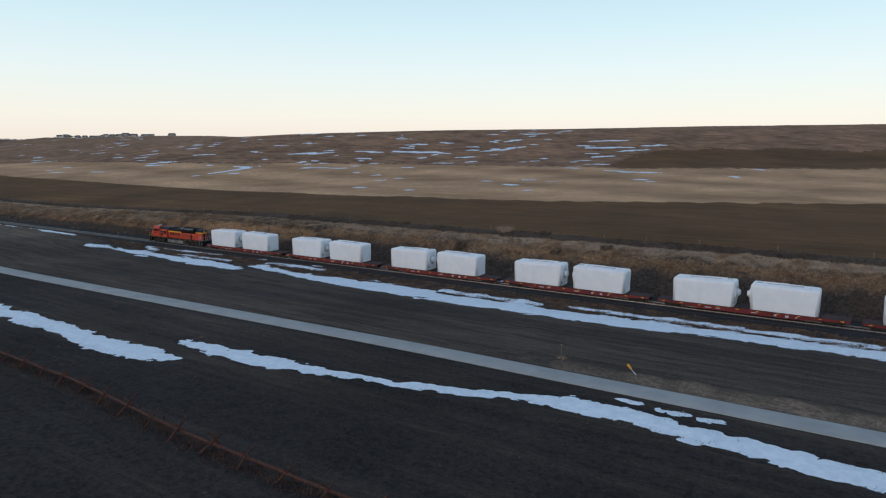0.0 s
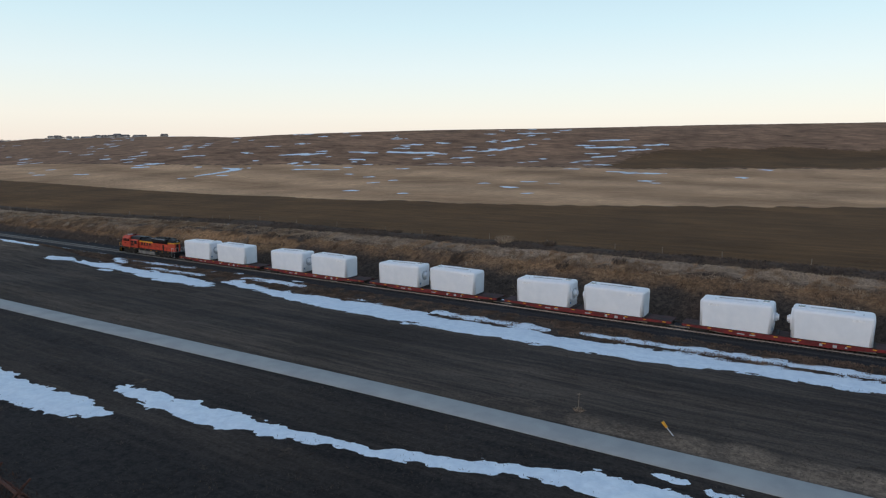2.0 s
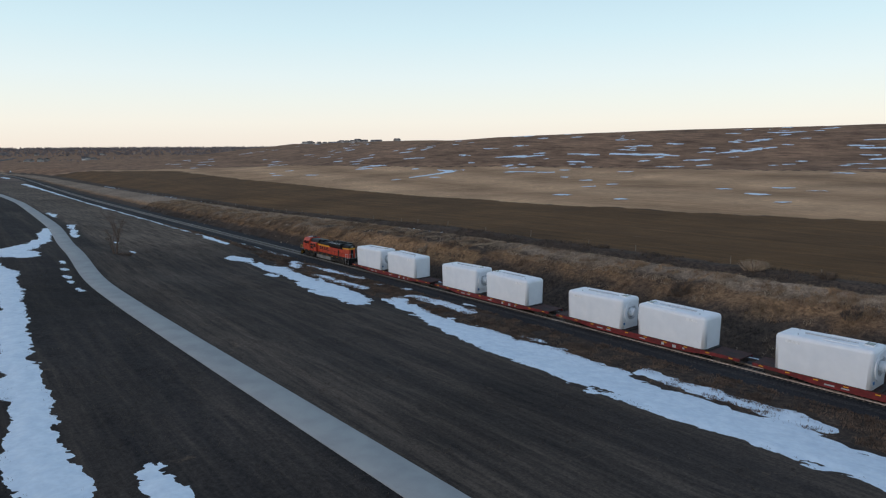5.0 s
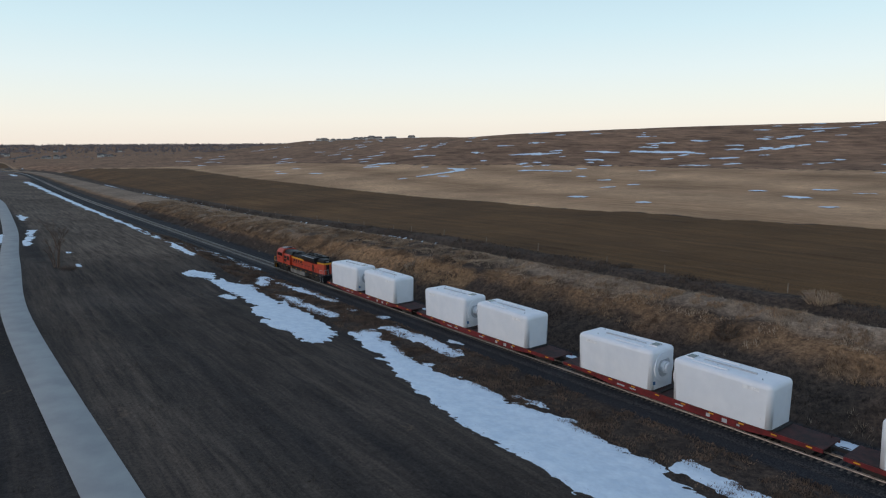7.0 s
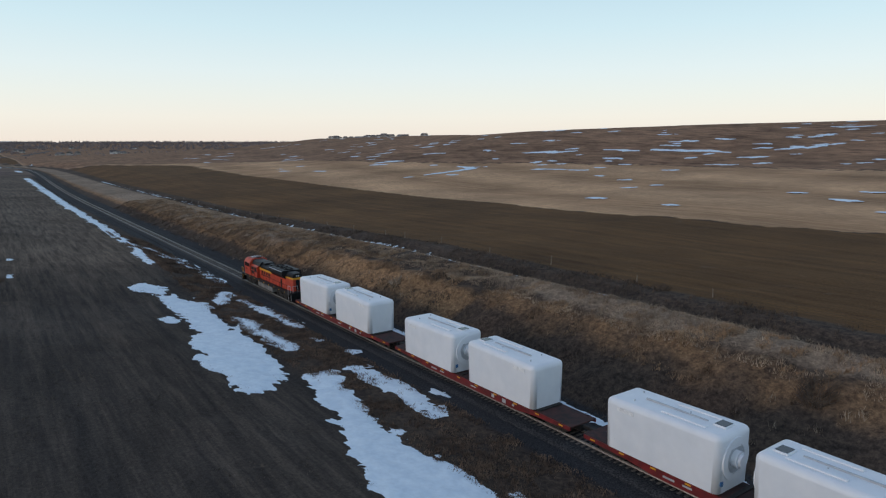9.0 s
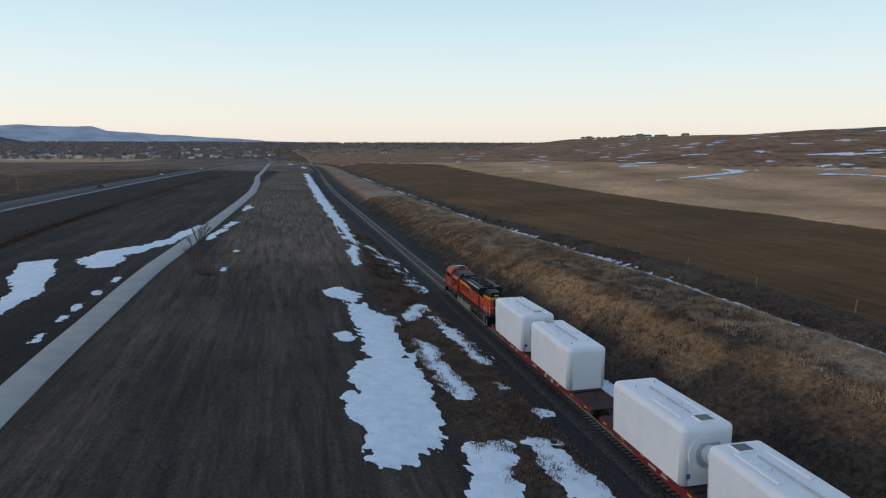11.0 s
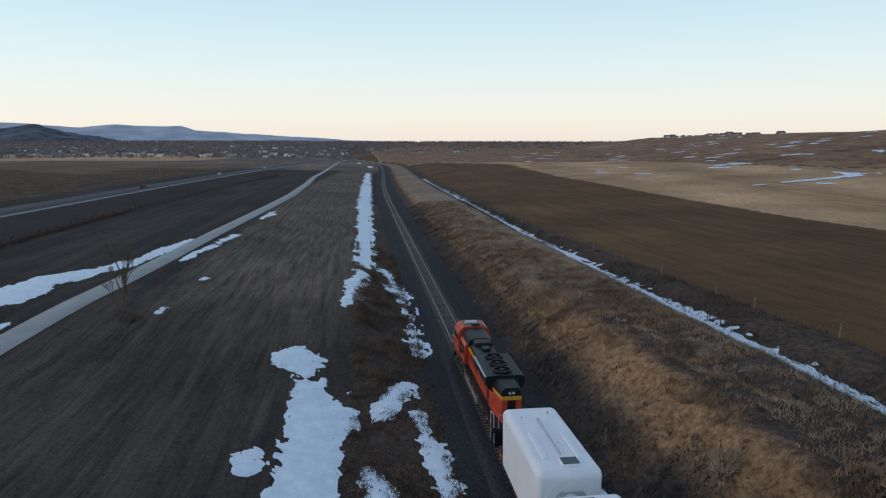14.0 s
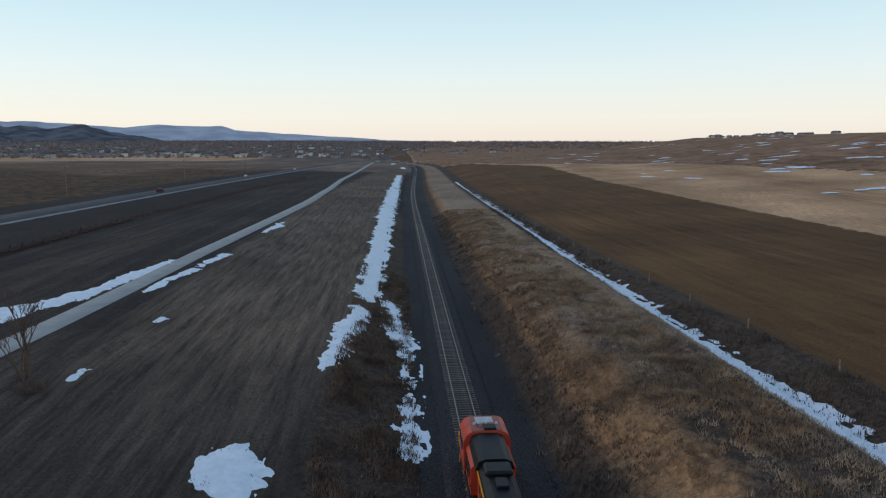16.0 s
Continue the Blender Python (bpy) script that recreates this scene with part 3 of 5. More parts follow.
def prism(bm, outline, x0, x1):
    """A closed (y, z) outline drawn out from x0 to x1."""
    a = [bm.verts.new((x0, y, z)) for y, z in outline]
    b = [bm.verts.new((x1, y, z)) for y, z in outline]
    n = len(outline)
    for i in range(n):
        bm.faces.new((a[i], a[(i + 1) % n], b[(i + 1) % n], b[i]))
    bm.faces.new(a[::-1])
    bm.faces.new(b)
    bmesh.ops.recalc_face_normals(bm, faces=bm.faces[:])
    return bm


def side_prism(bm, outline, y0, y1):
    """A closed (x, z) outline drawn out from y0 to y1."""
    a = [bm.verts.new((x, y0, z)) for x, z in outline]
    b = [bm.verts.new((x, y1, z)) for x, z in outline]
    n = len(outline)
    for i in range(n):
        bm.faces.new((a[i], a[(i + 1) % n], b[(i + 1) % n], b[i]))
    bm.faces.new(a[::-1])
    bm.faces.new(b)
    bmesh.ops.recalc_face_normals(bm, faces=bm.faces[:])
    return bm


def rod(bm, a, b, r0, r1=None, sides=6):
    """A tapered rod from a to b."""
    a, b = Vector(a), Vector(b)
    r1 = r0 if r1 is None else r1
    m = (b - a).to_track_quat("Z", "Y").to_matrix()
    rings = []
    for p, r in ((a, r0), (b, r1)):
        rings.append([bm.verts.new(p + m @ Vector((r * math.cos(6.2832 * i / sides), r * math.sin(6.2832 * i / sides), 0))) for i in range(sides)])
    for i in range(sides):
        bm.faces.new((rings[0][i], rings[0][(i + 1) % sides], rings[1][(i + 1) % sides], rings[1][i]))
    bm.faces.new(rings[0][::-1])
    bm.faces.new(rings[1])
    return bm


def disc(bm, centre, axis, radius, depth, sides=24, inner=0.0):
    """A short drum, or a ring when an inner radius is given."""
    c, ax = Vector(centre), Vector(axis).normalized()
    if not inner:
        return rod(bm, c, c + ax * depth, radius, radius, sides)
    m = ax.to_track_quat("Z", "Y").to_matrix()
    loops = []
    for r, d in ((inner, 0), (radius, 0), (radius, depth), (inner, depth)):
        loops.append([bm.verts.new(c + ax * d + m @ Vector((r * math.cos(6.2832 * i / sides), r * math.sin(6.2832 * i / sides), 0))) for i in range(sides)])
    for k in range(4):
        for i in range(sides):
            j = (i + 1) % sides
            bm.faces.new((loops[k][i], loops[k][j], loops[(k + 1) % 4][j], loops[(k + 1) % 4][i]))
    bmesh.ops.recalc_face_normals(bm, faces=bm.faces[:])
    return bm


# ---- railway track ----
RAIL_TOP = 0.35


def track_point(x, o, dz):
    y = float(track_y(x))
    t = Vector((1, float(track_y(x + 1)) - y, 0)).normalized()
    return Vector((x - t.y * o, y + t.x * o, float(bed(x, y)) - 0.75 + dz))


def along_track(name, mat, section, x0, x1, step, parent=None, label=""):
    """A section of (offset, height) points swept along the railway."""
    px = list(np.arange(x1, x0, -step))
    k = len(section)
    co = [track_point(x, o, dz) for x in px for o, dz in section]
    faces = [(i * k + j, (i + 1) * k + j, (i + 1) * k + (j + 1) % k, i * k + (j + 1) % k) for i in range(len(px) - 1) for j in range(k)]
    me = bpy.data.meshes.new(name)
    fill(me, co, faces)
    me.materials.append(mat)
    ob = new(name, me)
    ob.parent = parent
    if label:
        ob["label"] = label
    return ob


track = along_track("railway_track", BALLAST, [(-3.1, -0.1), (-2.0, 0.14), (-1.6, 0.16), (1.6, 0.16), (2.0, 0.14), (3.1, -0.1)], -1450, 120, 2.5)
tagged(track, "single railway track on dark crushed-stone ballast", "railway track", kind="structure")
for o in (-0.755, 0.755):
    head = [(o - 0.07, 0.17), (o - 0.02, 0.2), (o - 0.02, 0.29), (o - 0.036, 0.31), (o - 0.036, RAIL_TOP), (o + 0.036, RAIL_TOP), (o + 0.036, 0.31), (o + 0.02, 0.29), (o + 0.02, 0.2), (o + 0.07, 0.17)]
    along_track("rail", RAIL_STEEL, head, -1450, 120, 2.5, track, "steel rail with a bright worn head")
tie_bm = boxed(-0.115, 0.115, -1.3, 1.3, 0.0, 0.19, bevel=0.012)
tie_me = bpy.data.meshes.new("tie")
tie_bm.to_mesh(tie_me)
tie_bm.free()
tie_me.materials.append(TIE_WOOD)
rt = random.Random(3)
for i in range(300):
    x = -152 - 0.53 * i
    tie = new("tie", tie_me)
    tie.parent = track
    p = track_point(x, rt.uniform(-0.04, 0.04), 0.0)
    tie.matrix_basis = Matrix.Translation(p) @ pose(0, 0, rt.uniform(-0.015, 0.01), 0, 0, rt.uniform(-1.5, 1.5))
base = np.array([v.co[:] for v in tie_me.vertices])
quads = [tuple(p.vertices) for p in tie_me.polygons if len(p.vertices) == 4]
spots = [x for x in np.arange(60, -151.6, -0.53)] + [x for x in np.arange(-152 - 0.53 * 300, -640, -0.53)]
cos, fcs = [], []
for k, x in enumerate(spots):
    p = track_point(x, 0, 0)
    cos.append(base + np.array(p))
    fcs.append(np.array(quads) + k * len(base))
ties = new("tie_row", fill(bpy.data.meshes.new("tie_row"), np.concatenate(cos), np.concatenate(fcs)))
ties.data.materials.append(TIE_WOOD)
ties.parent = track
tagged(ties, kind="stuff")

# ---- the train ----
NOSE = -158.5


def on_track(x):
    """The pose at the rail head of a vehicle whose front stands at x and faces west."""
    p = track_point(x, 0, RAIL_TOP)
    fwd = Vector((-1, 0, -0.00914)).normalized()
    up = Vector((-0.00914, 0, 1)).normalized()
    side = up.cross(fwd)
    m = Matrix((fwd, side, up)).transposed().to_4x4()
    return Matrix.Translation(p) @ m


def wheelset(parent, x, r=0.5, mat=None):
    bm = rod(bmesh.new(), (x, -0.9, r), (x, 0.9, r), 0.09, sides=8)
    for y in (-0.72, 0.72):
        disc(bm, (x, y - 0.06, r), (0, 1, 0), r, 0.12, 20)
        disc(bm, (x, y - 0.09, r), (0, 1, 0), r * 0.3, 0.2, 12)
    return part("wheelset", bm, mat or UNDER, parent)


def handrail(parent, pts, r=0.022, mat=None, name="handrail", label=""):
    bm = bmesh.new()
    for a, b in zip(pts[:-1], pts[1:]):
        rod(bm, a, b, r, sides=6)
    return part(name, bm, mat or BLACK, parent, label)


def locomotive():
    """A six-axle road diesel; the origin lies at the front coupler, x points forward."""
    lo = new("locomotive")
    tagged(lo, "orange and black diesel freight locomotive with yellow stripes on the track", "locomotive")
    # frame, walkways and pilot
    part("underframe", boxed(-21.9, -0.55, -1.5, 1.5, 1.25, 1.66, bevel=0.03), BLACK, lo, "black walkway frame along both sides")
    part("pilot", side_prism(bmesh.new(), [(-0.55, 1.6), (-0.2, 1.0), (-0.05, 0.25), (-0.5, 0.2), (-0.7, 1.6)], -1.4, 1.4), BLACK, lo, "black snowplough pilot")
    part("rear_pilot", boxed(-22.05, -21.85, -1.4, 1.4, 0.35, 1.6, bevel=0.03), BLACK, lo)
    for x0, x1 in ((-0.1, 0.75), (-22.9, -22.0)):
        part("coupler", box(box(bmesh.new(), x0, x1, -0.12, 0.12, 0.75, 1.0, bevel=0.02), max(x0, x1) - 0.35 if x0 > -5 else x0, max(x0, x1) if x0 > -5 else x0 + 0.35, -0.2, 0.2, 0.7, 1.06, bevel=0.04), UNDER, lo)
    for sx in (-0.95, -21.55):
        for sy in (-1, 1):
            bm = bmesh.new()
            for k in range(4):
                box(bm, sx - 0.28, sx + 0.28, sy * 1.5 - 0.16, sy * 1.5 + 0.05, 0.35 + 0.32 * k, 0.39 + 0.32 * k)
            part("steps", bm, BLACK, lo)
    for sy in (-1, 1):
        for k in range(9):
            x = -2.4 - k * 2.15
            part("reflector", boxed(x - 0.17, x + 0.17, sy * 1.515 - 0.012, sy * 1.515 + 0.012, 1.4, 1.5), YELLOW, lo, "yellow reflective strip")
    # nose and cab
    nose = side_prism(bmesh.new(), [(-0.95, 1.66), (-0.95, 2.85), (-1.2, 3.15), (-2.3, 3.4), (-2.3, 1.66)], -1.12, 1.12)
    bmesh.ops.bevel(nose, geom=nose.edges[:], offset=0.12, segments=2, affect="EDGES")
    nose = part("nose", nose, ORANGE, lo, "orange sloping nose hood")
    part("nose_door", boxed(-0.985, -0.93, -0.1, 0.55, 1.75, 2.8, bevel=0.01), ORANGE, nose)
    part("headlight", disc(disc(bmesh.new(), (-0.95, -0.16, 2.95), (1, 0, 0.4), 0.1, 0.06, 14), (-0.95, 0.16, 2.95), (1, 0, 0.4), 0.1, 0.06, 14), PALE, nose, "pale headlight lenses")
    cab = prism(bmesh.new(), [(-1.5, 1.66), (-1.55, 3.7), (-1.3, 4.25), (-0.95, 4.42), (0.95, 4.42), (1.3, 4.25), (1.55, 3.7), (1.5, 1.66)], -5.0, -2.2)
    bmesh.ops.bevel(cab, geom=[e for e in cab.edges if abs(e.verts[0].co.x - e.verts[1].co.x) > 1], offset=0.08, segments=2, affect="EDGES")
    for v in cab.verts:
        if v.co.x > -2.5 and v.co.z > 3.5:
            v.co.x -= 0.35 * (v.co.z - 3.5)
    cab = part("cab", cab, ORANGE, lo, "orange crew cab")
    part("cab_roof", box(bmesh.new(), -4.95, -2.7, -1.0, 1.0, 4.40, 4.46, bevel=0.02), material("faded_red_roof", (0.36, 0.13, 0.10), 0.6, second=(0.22, 0.07, 0.055), scale=3), cab, "faded red cab roof")
    part("roof_plate", box(bmesh.new(), -3.75, -2.85, -0.55, 0.62, 4.45, 4.50, bevel=0.015), PALE, cab, "scuffed pale roof plate")
    for y in (-0.72, 0.0, 0.72):
        part("antenna", disc(bmesh.new(), (-3.95, y, 4.44), (0, 0, 1), 0.11, 0.13, 12), PALE, cab, "pale dome antenna")
    for y0, y1 in ((-1.2, -0.12), (0.12, 1.2)):
        bm = boxed(-2.36, -2.26, y0, y1, 3.15, 3.85, bevel=0.03)
        for v in bm.verts:
            v.co.x -= 0.35 * max(0, v.co.z - 3.5)
        part("windscreen", bm, GLASS, cab, "dark glass windscreen")
    for sy in (-1, 1):
        for k, (a, b) in enumerate(((-2.55, -3.0), (-3.1, -3.6), (-3.7, -4.2), (-4.3, -4.75))):
            part("side_window", boxed(b, a, sy * 1.535 - 0.035, sy * 1.535 + 0.035, 3.05, 3.68, bevel=0.02), GLASS, cab, "dark side window")
        part("number_board", boxed(-3.6, -2.9, sy * 1.53 - 0.02, sy * 1.53 + 0.02, 2.55, 2.72), BLACK, cab, "dark number bar")
    bm = bmesh.new()
    for dy, ln in ((-0.12, 0.5), (0.0, 0.4), (0.12, 0.45)):
        rod(bm, (-4.3, 0.4 + dy, 4.6), (-4.3 + ln, 0.4 + dy, 4.62), 0.025, 0.08, 8)
    rod(bm, (-4.3, 0.4, 4.45), (-4.3, 0.4, 4.62), 0.03)
    part("horn", bm, PALE, cab, "three-chime horn")
    part("air_conditioner", boxed(-4.95, -4.25, -0.6, 0.2, 4.42, 4.62, bevel=0.05), BLACK, cab)
    # equipment cabinet behind the cab
    cabi = prism(bmesh.new(), [(-1.38, 1.66), (-1.38, 3.35), (-1.1, 3.72), (1.1, 3.72), (1.38, 3.35), (1.38, 1.66)], -7.9, -5.0)
    cabi = part("equipment_cabinet", cabi, ORANGE, lo, "orange electrical cabinet with grilles")
    part("cabinet_roof", prism(bmesh.new(), [(-1.2, 3.62), (-1.0, 4.15), (-0.6, 4.32), (0.6, 4.32), (1.0, 4.15), (1.2, 3.62)], -8.6, -5.0), BLACK, lo, "black roof cowl behind the cab")
    for sy in (-1, 1):
        for x0, x1, z0, z1 in ((-6.3, -5.2, 2.75, 3.25), (-6.3, -5.2, 2.1, 2.55), (-7.6, -6.6, 2.55, 3.3)):
            g = part("grille", boxed(x0, x1, sy * 1.385 - 0.02, sy * 1.385 + 0.02, z0, z1), BLACK, cabi)
            bm = bmesh.new()
            for k in range(6):
                z = z0 + (k + 0.5) * (z1 - z0) / 6
                box(bm, x0 + 0.03, x1 - 0.03, sy * 1.40 - 0.02, sy * 1.40 + 0.02, z - 0.015, z + 0.015)
            part("louvre", bm, UNDER, g)
    # long hood
    hood = prism(bmesh.new(), [(-0.98, 1.66), (-0.98, 3.35), (0.98, 3.35), (0.98, 1.66)], -18.6, -7.9)
    hood = part("long_hood", hood, ORANGE, lo, "orange engine hood with side doors")
    part("hood_roof", prism(bmesh.new(), [(-1.0, 3.32), (-0.98, 3.72), (-0.62, 4.05), (0.62, 4.05), (0.98, 3.72), (1.0, 3.32)], -13.6, -8.6), BLACK, lo, "sooty black hood roof")
    for sy in (-1, 1):
        part("stripe", boxed(-13.4, -7.95, sy * 1.0 - 0.02, sy * 1.0 + 0.02, 3.12, 3.42), YELLOW, hood, "yellow stripe")
        # the maker-neutral marks stand for the painted lettering
        for k in range(4):
            x = -8.75 - 1.02 * k
            bm = side_prism(bmesh.new(), [(x, 2.55), (x - 0.12, 3.02), (x - 0.68, 3.02), (x - 0.56, 2.55)], sy * 0.985 - 0.012, sy * 0.985 + 0.012)
            box(bm, x - 0.45, x - 0.22, sy * 0.985 - 0.011, sy * 0.985 + 0.011, 2.68, 2.88)
            part("emblem", bm, BLACK, hood, "black painted mark")
        part("emblem_line", boxed(-12.8, -8.6, sy * 0.985 - 0.012, sy * 0.985 + 0.012, 2.36, 2.44), BLACK, hood, "black painted line")
        for k in range(13):
            x = -8.4 - 0.78 * k
            part("hood_door", boxed(x - 0.72, x, sy * 0.99 - 0.012, sy * 0.99 + 0.012, 1.74, 2.3, bevel=0.006), ORANGE, hood)
        part("dark_door", boxed(-17.5, -16.95, sy * 0.99 - 0.02, sy * 0.99 + 0.02, 1.7, 3.0), BLACK, hood, "black access door")
    part("exhaust_stack", boxed(-11.6, -10.6, -0.35, 0.35, 4.0, 4.25, bevel=0.05), BLACK, lo)
    part("brake_blister", boxed(-10.2, -8.9, -0.8, 0.8, 3.95, 4.35, bevel=0.12), BLACK, lo, "black dynamic brake hatch")
    # flared radiator
    part("radiator", prism(bmesh.new(), [(-1.0, 3.2), (-1.5, 3.75), (-1.5, 4.3), (-1.3, 4.45), (1.3, 4.45), (1.5, 4.3), (1.5, 3.75), (1.0, 3.2)], -18.9, -13.6), BLACK, lo, "flared black radiator section")
    for k in range(3):
        x = -14.5 - 1.65 * k
        fan = part("radiator_fan", disc(bmesh.new(), (x, 0, 4.44), (0, 0, 1), 0.72, 0.16, 28, inner=0.6), BLACK, lo, "round black cooling fan")
        for a in range(8):
            c, s = math.cos(a * 0.785), math.sin(a * 0.785)
            part("guard_spoke", rod(bmesh.new(), (x, 0, 4.57), (x + 0.62 * c, 0.62 * s, 4.57), 0.02, sides=4), BLACK, fan)
        part("fan_hub", disc(bmesh.new(), (x, 0, 4.5), (0, 0, 1), 0.18, 0.09, 14), BLACK, fan)
    part("roof_edge", boxed(-18.7, -13.8, 1.38, 1.56, 4.3, 4.36), PALE, lo, "pale radiator shutter edge")
    # rear end
    end = prism(bmesh.new(), [(-0.98, 1.66), (-0.98, 3.42), (0.98, 3.42), (0.98, 1.66)], -21.1, -18.6)
    for v in end.verts:
        if v.co.x < -21:
            v.co.y *= 0.72
    end = part("rear_hood", end, ORANGE, lo, "orange rear hood with a dark door")
    top = prism(bmesh.new(), [(-1.0, 3.66), (-0.96, 4.05), (-0.65, 4.3), (0.65, 4.3), (0.96, 4.05), (1.0, 3.66)], -21.1, -18.9)
    mid = prism(bmesh.new(), [(-1.0, 3.40), (-1.0, 3.68), (1.0, 3.68), (1.0, 3.40)], -21.13, -18.6)
    for bm in (top, mid):
        for v in bm.verts:
            if v.co.x < -21:
                v.co.y *= 0.73
    part("rear_roof", top, BLACK, lo, "black rear roof")
    part("rear_stripe", mid, YELLOW, lo, "yellow band round the rear end")
    part("rear_door", boxed(-21.14, -21.08, -0.3, 0.3, 1.7, 3.35), BLACK, end, "black rear door")
    part("rear_light", disc(disc(bmesh.new(), (-21.05, -0.14, 3.92), (-1, 0, 0), 0.1, 0.1, 14), (-21.05, 0.14, 3.92), (-1, 0, 0), 0.1, 0.1, 14), PALE, lo, "pale twin rear lamps")
    # railings
    for sy in (-1, 1):
        bm = bmesh.new()
        for k in range(12):
            x = -5.4 - 1.36 * k
            rod(bm, (x, sy * 1.46, 1.66), (x, sy * 1.46, 2.62), 0.018, sides=5)
        part("railing", bm, BLACK, lo)
        handrail(lo, [(-5.0, sy * 1.46, 2.6), (-20.6, sy * 1.46, 2.6)])
        handrail(lo, [(-21.0, sy * 1.5, 0.5), (-21.0, sy * 1.5, 2.6), (-21.7, sy * 1.42, 2.6), (-21.85, sy * 1.42, 0.5)], 0.03, PALE, label="pale end handrail")
        handrail(lo, [(-21.88, sy * 0.35, 1.6), (-21.88, sy * 0.35, 2.6), (-21.88, sy * 1.1, 2.6), (-21.88, sy * 1.1, 1.6)], 0.025, PALE, label="pale end handrail")
        handrail(lo, [(-0.62, sy * 1.45, 0.5), (-0.62, sy * 1.45, 2.5), (-1.3, sy * 1.45, 2.5), (-1.3, sy * 1.45, 0.5)], 0.03, YELLOW, label="yellow front handrail")
    # tank and trucks
    tank = boxed(-14.4, -8.0, -1.42, 1.42, 0.4, 1.25, bevel=0.16, segments=2)
    part("fuel_tank", tank, material("dusty_silver_tank", (0.24, 0.23, 0.215), 0.7, second=(0.12, 0.115, 0.11), scale=1.2), lo, "dusty silver fuel tank")
    part("air_tank", rod(rod(bmesh.new(), (-14.2, 1.1, 1.0), (-11.0, 1.1, 1.0), 0.2, sides=12), (-14.2, -1.1, 1.0), (-11.0, -1.1, 1.0), 0.2, sides=12), UNDER, lo)
    for cx in (-4.1, -17.9):
        bm = bmesh.new()
        for sy in (-1, 1):
            side_prism(bm, [(cx - 2.5, 0.75), (cx - 2.3, 1.05), (cx - 0.6, 1.0), (cx, 0.72), (cx + 0.6, 1.0), (cx + 2.3, 1.05), (cx + 2.5, 0.75), (cx + 1.6, 0.6), (cx, 0.45), (cx - 1.6, 0.6)], sy * 1.02 - 0.1, sy * 1.02 + 0.1)
            for d in (-1.75, 0, 1.75):
                box(bm, cx + d - 0.2, cx + d + 0.2, sy * 1.14 - 0.08, sy * 1.14 + 0.08, 0.34, 0.72, bevel=0.03)
        box(bm, cx - 0.5, cx + 0.5, -1.0, 1.0, 0.6, 1.25)
        truck = part("truck", bm, UNDER, lo, "grimy three-axle truck")
        for d in (-1.75, 0, 1.75):
            wheelset(truck, cx + d, 0.53)
    return lo


def flatcar():
    """A long flat wagon; the origin lies at the front coupler's rail head."""
    car = new("flatcar")
    tagged(car, "oxide red flat wagon with a dark worn deck", "rail wagon", "flat wagons of the train")
    for sy in (-1, 1):
        part("side_sill", side_prism(bmesh.new(), [(-0.7, 1.02), (-26.7, 1.02), (-26.7, 0.72), (-22.8, 0.62), (-20.4, 0.36), (-7.0, 0.36), (-4.6, 0.62), (-0.7, 0.72)], sy * 1.42 - 0.06, sy * 1.42 + 0.06), OXIDE, car, "oxide red side sill")
        for k in range(10):
            x = -1.6 - 2.68 * k
            part("reflector", boxed(x - 0.22, x + 0.22, sy * 1.49 - 0.012, sy * 1.49 + 0.012, 0.82, 0.93), YELLOW, car, "yellow reflective strip")
        for x, wd, h in ((-8.2, 0.9, 0.14), (-9.6, 0.7, 0.12), (-14.6, 0.8, 0.12), (-17.4, 0.35, 0.3), (-18.9, 0.45, 0.34), (-20.1, 0.25, 0.18)):
            part("stencil_bar", boxed(x - wd / 2, x + wd / 2, sy * 1.487 - 0.008, sy * 1.487 + 0.008, 0.66 - h / 2, 0.66 + h / 2), PALE, car, "pale stencilled bar")
    part("deck", boxed(-26.75, -0.65, -1.40, 1.40, 0.94, 1.05, bevel=0.015), material("worn_wagon_deck", (0.075, 0.03, 0.026), 0.85, second=(0.03, 0.02, 0.018), scale=1.5, bump=0.01), car, "dark worn wagon deck")
    part("centre_sill", boxed(-26.8, -0.6, -0.35, 0.35, 0.45, 0.94), UNDER, car)
    for x0, x1 in ((-0.65, 0.0), (-27.4, -26.75)):
        part("coupler", boxed(x0, x1, -0.14, 0.14, 0.68, 0.95, bevel=0.03), UNDER, car)
    for cx in (-2.9, -24.5):
        bm = bmesh.new()
        for sy in (-1, 1):
            side_prism(bm, [(cx - 1.25, 0.5), (cx - 0.7, 0.72), (cx + 0.7, 0.72), (cx + 1.25, 0.5), (cx + 0.4, 0.2), (cx - 0.4, 0.2)], sy * 1.0 - 0.09, sy * 1.0 + 0.09)
        box(bm, cx - 0.25, cx + 0.25, -1.0, 1.0, 0.35, 0.6)
        truck = part("truck", bm, UNDER, car, "rusty two-axle truck")
        for d in (-0.88, 0.88):
            wheelset(truck, cx + d, 0.42)
    for sx in (-1.2, -26.2):
        part("brake_wheel", disc(rod(bmesh.new(), (sx, -1.1, 1.0), (sx, -1.1, 1.3), 0.025), (sx, -1.1, 1.28), (0, 0, 1), 0.26, 0.03, 16, inner=0.21), UNDER, car)
    for x in (-3.2, -12.4, -14.3, -23.0):
        part("cradle", boxed(x - 0.16, x + 0.16, -1.3, 1.3, 1.05, 1.17, bevel=0.02), UNDER, car)
    return car


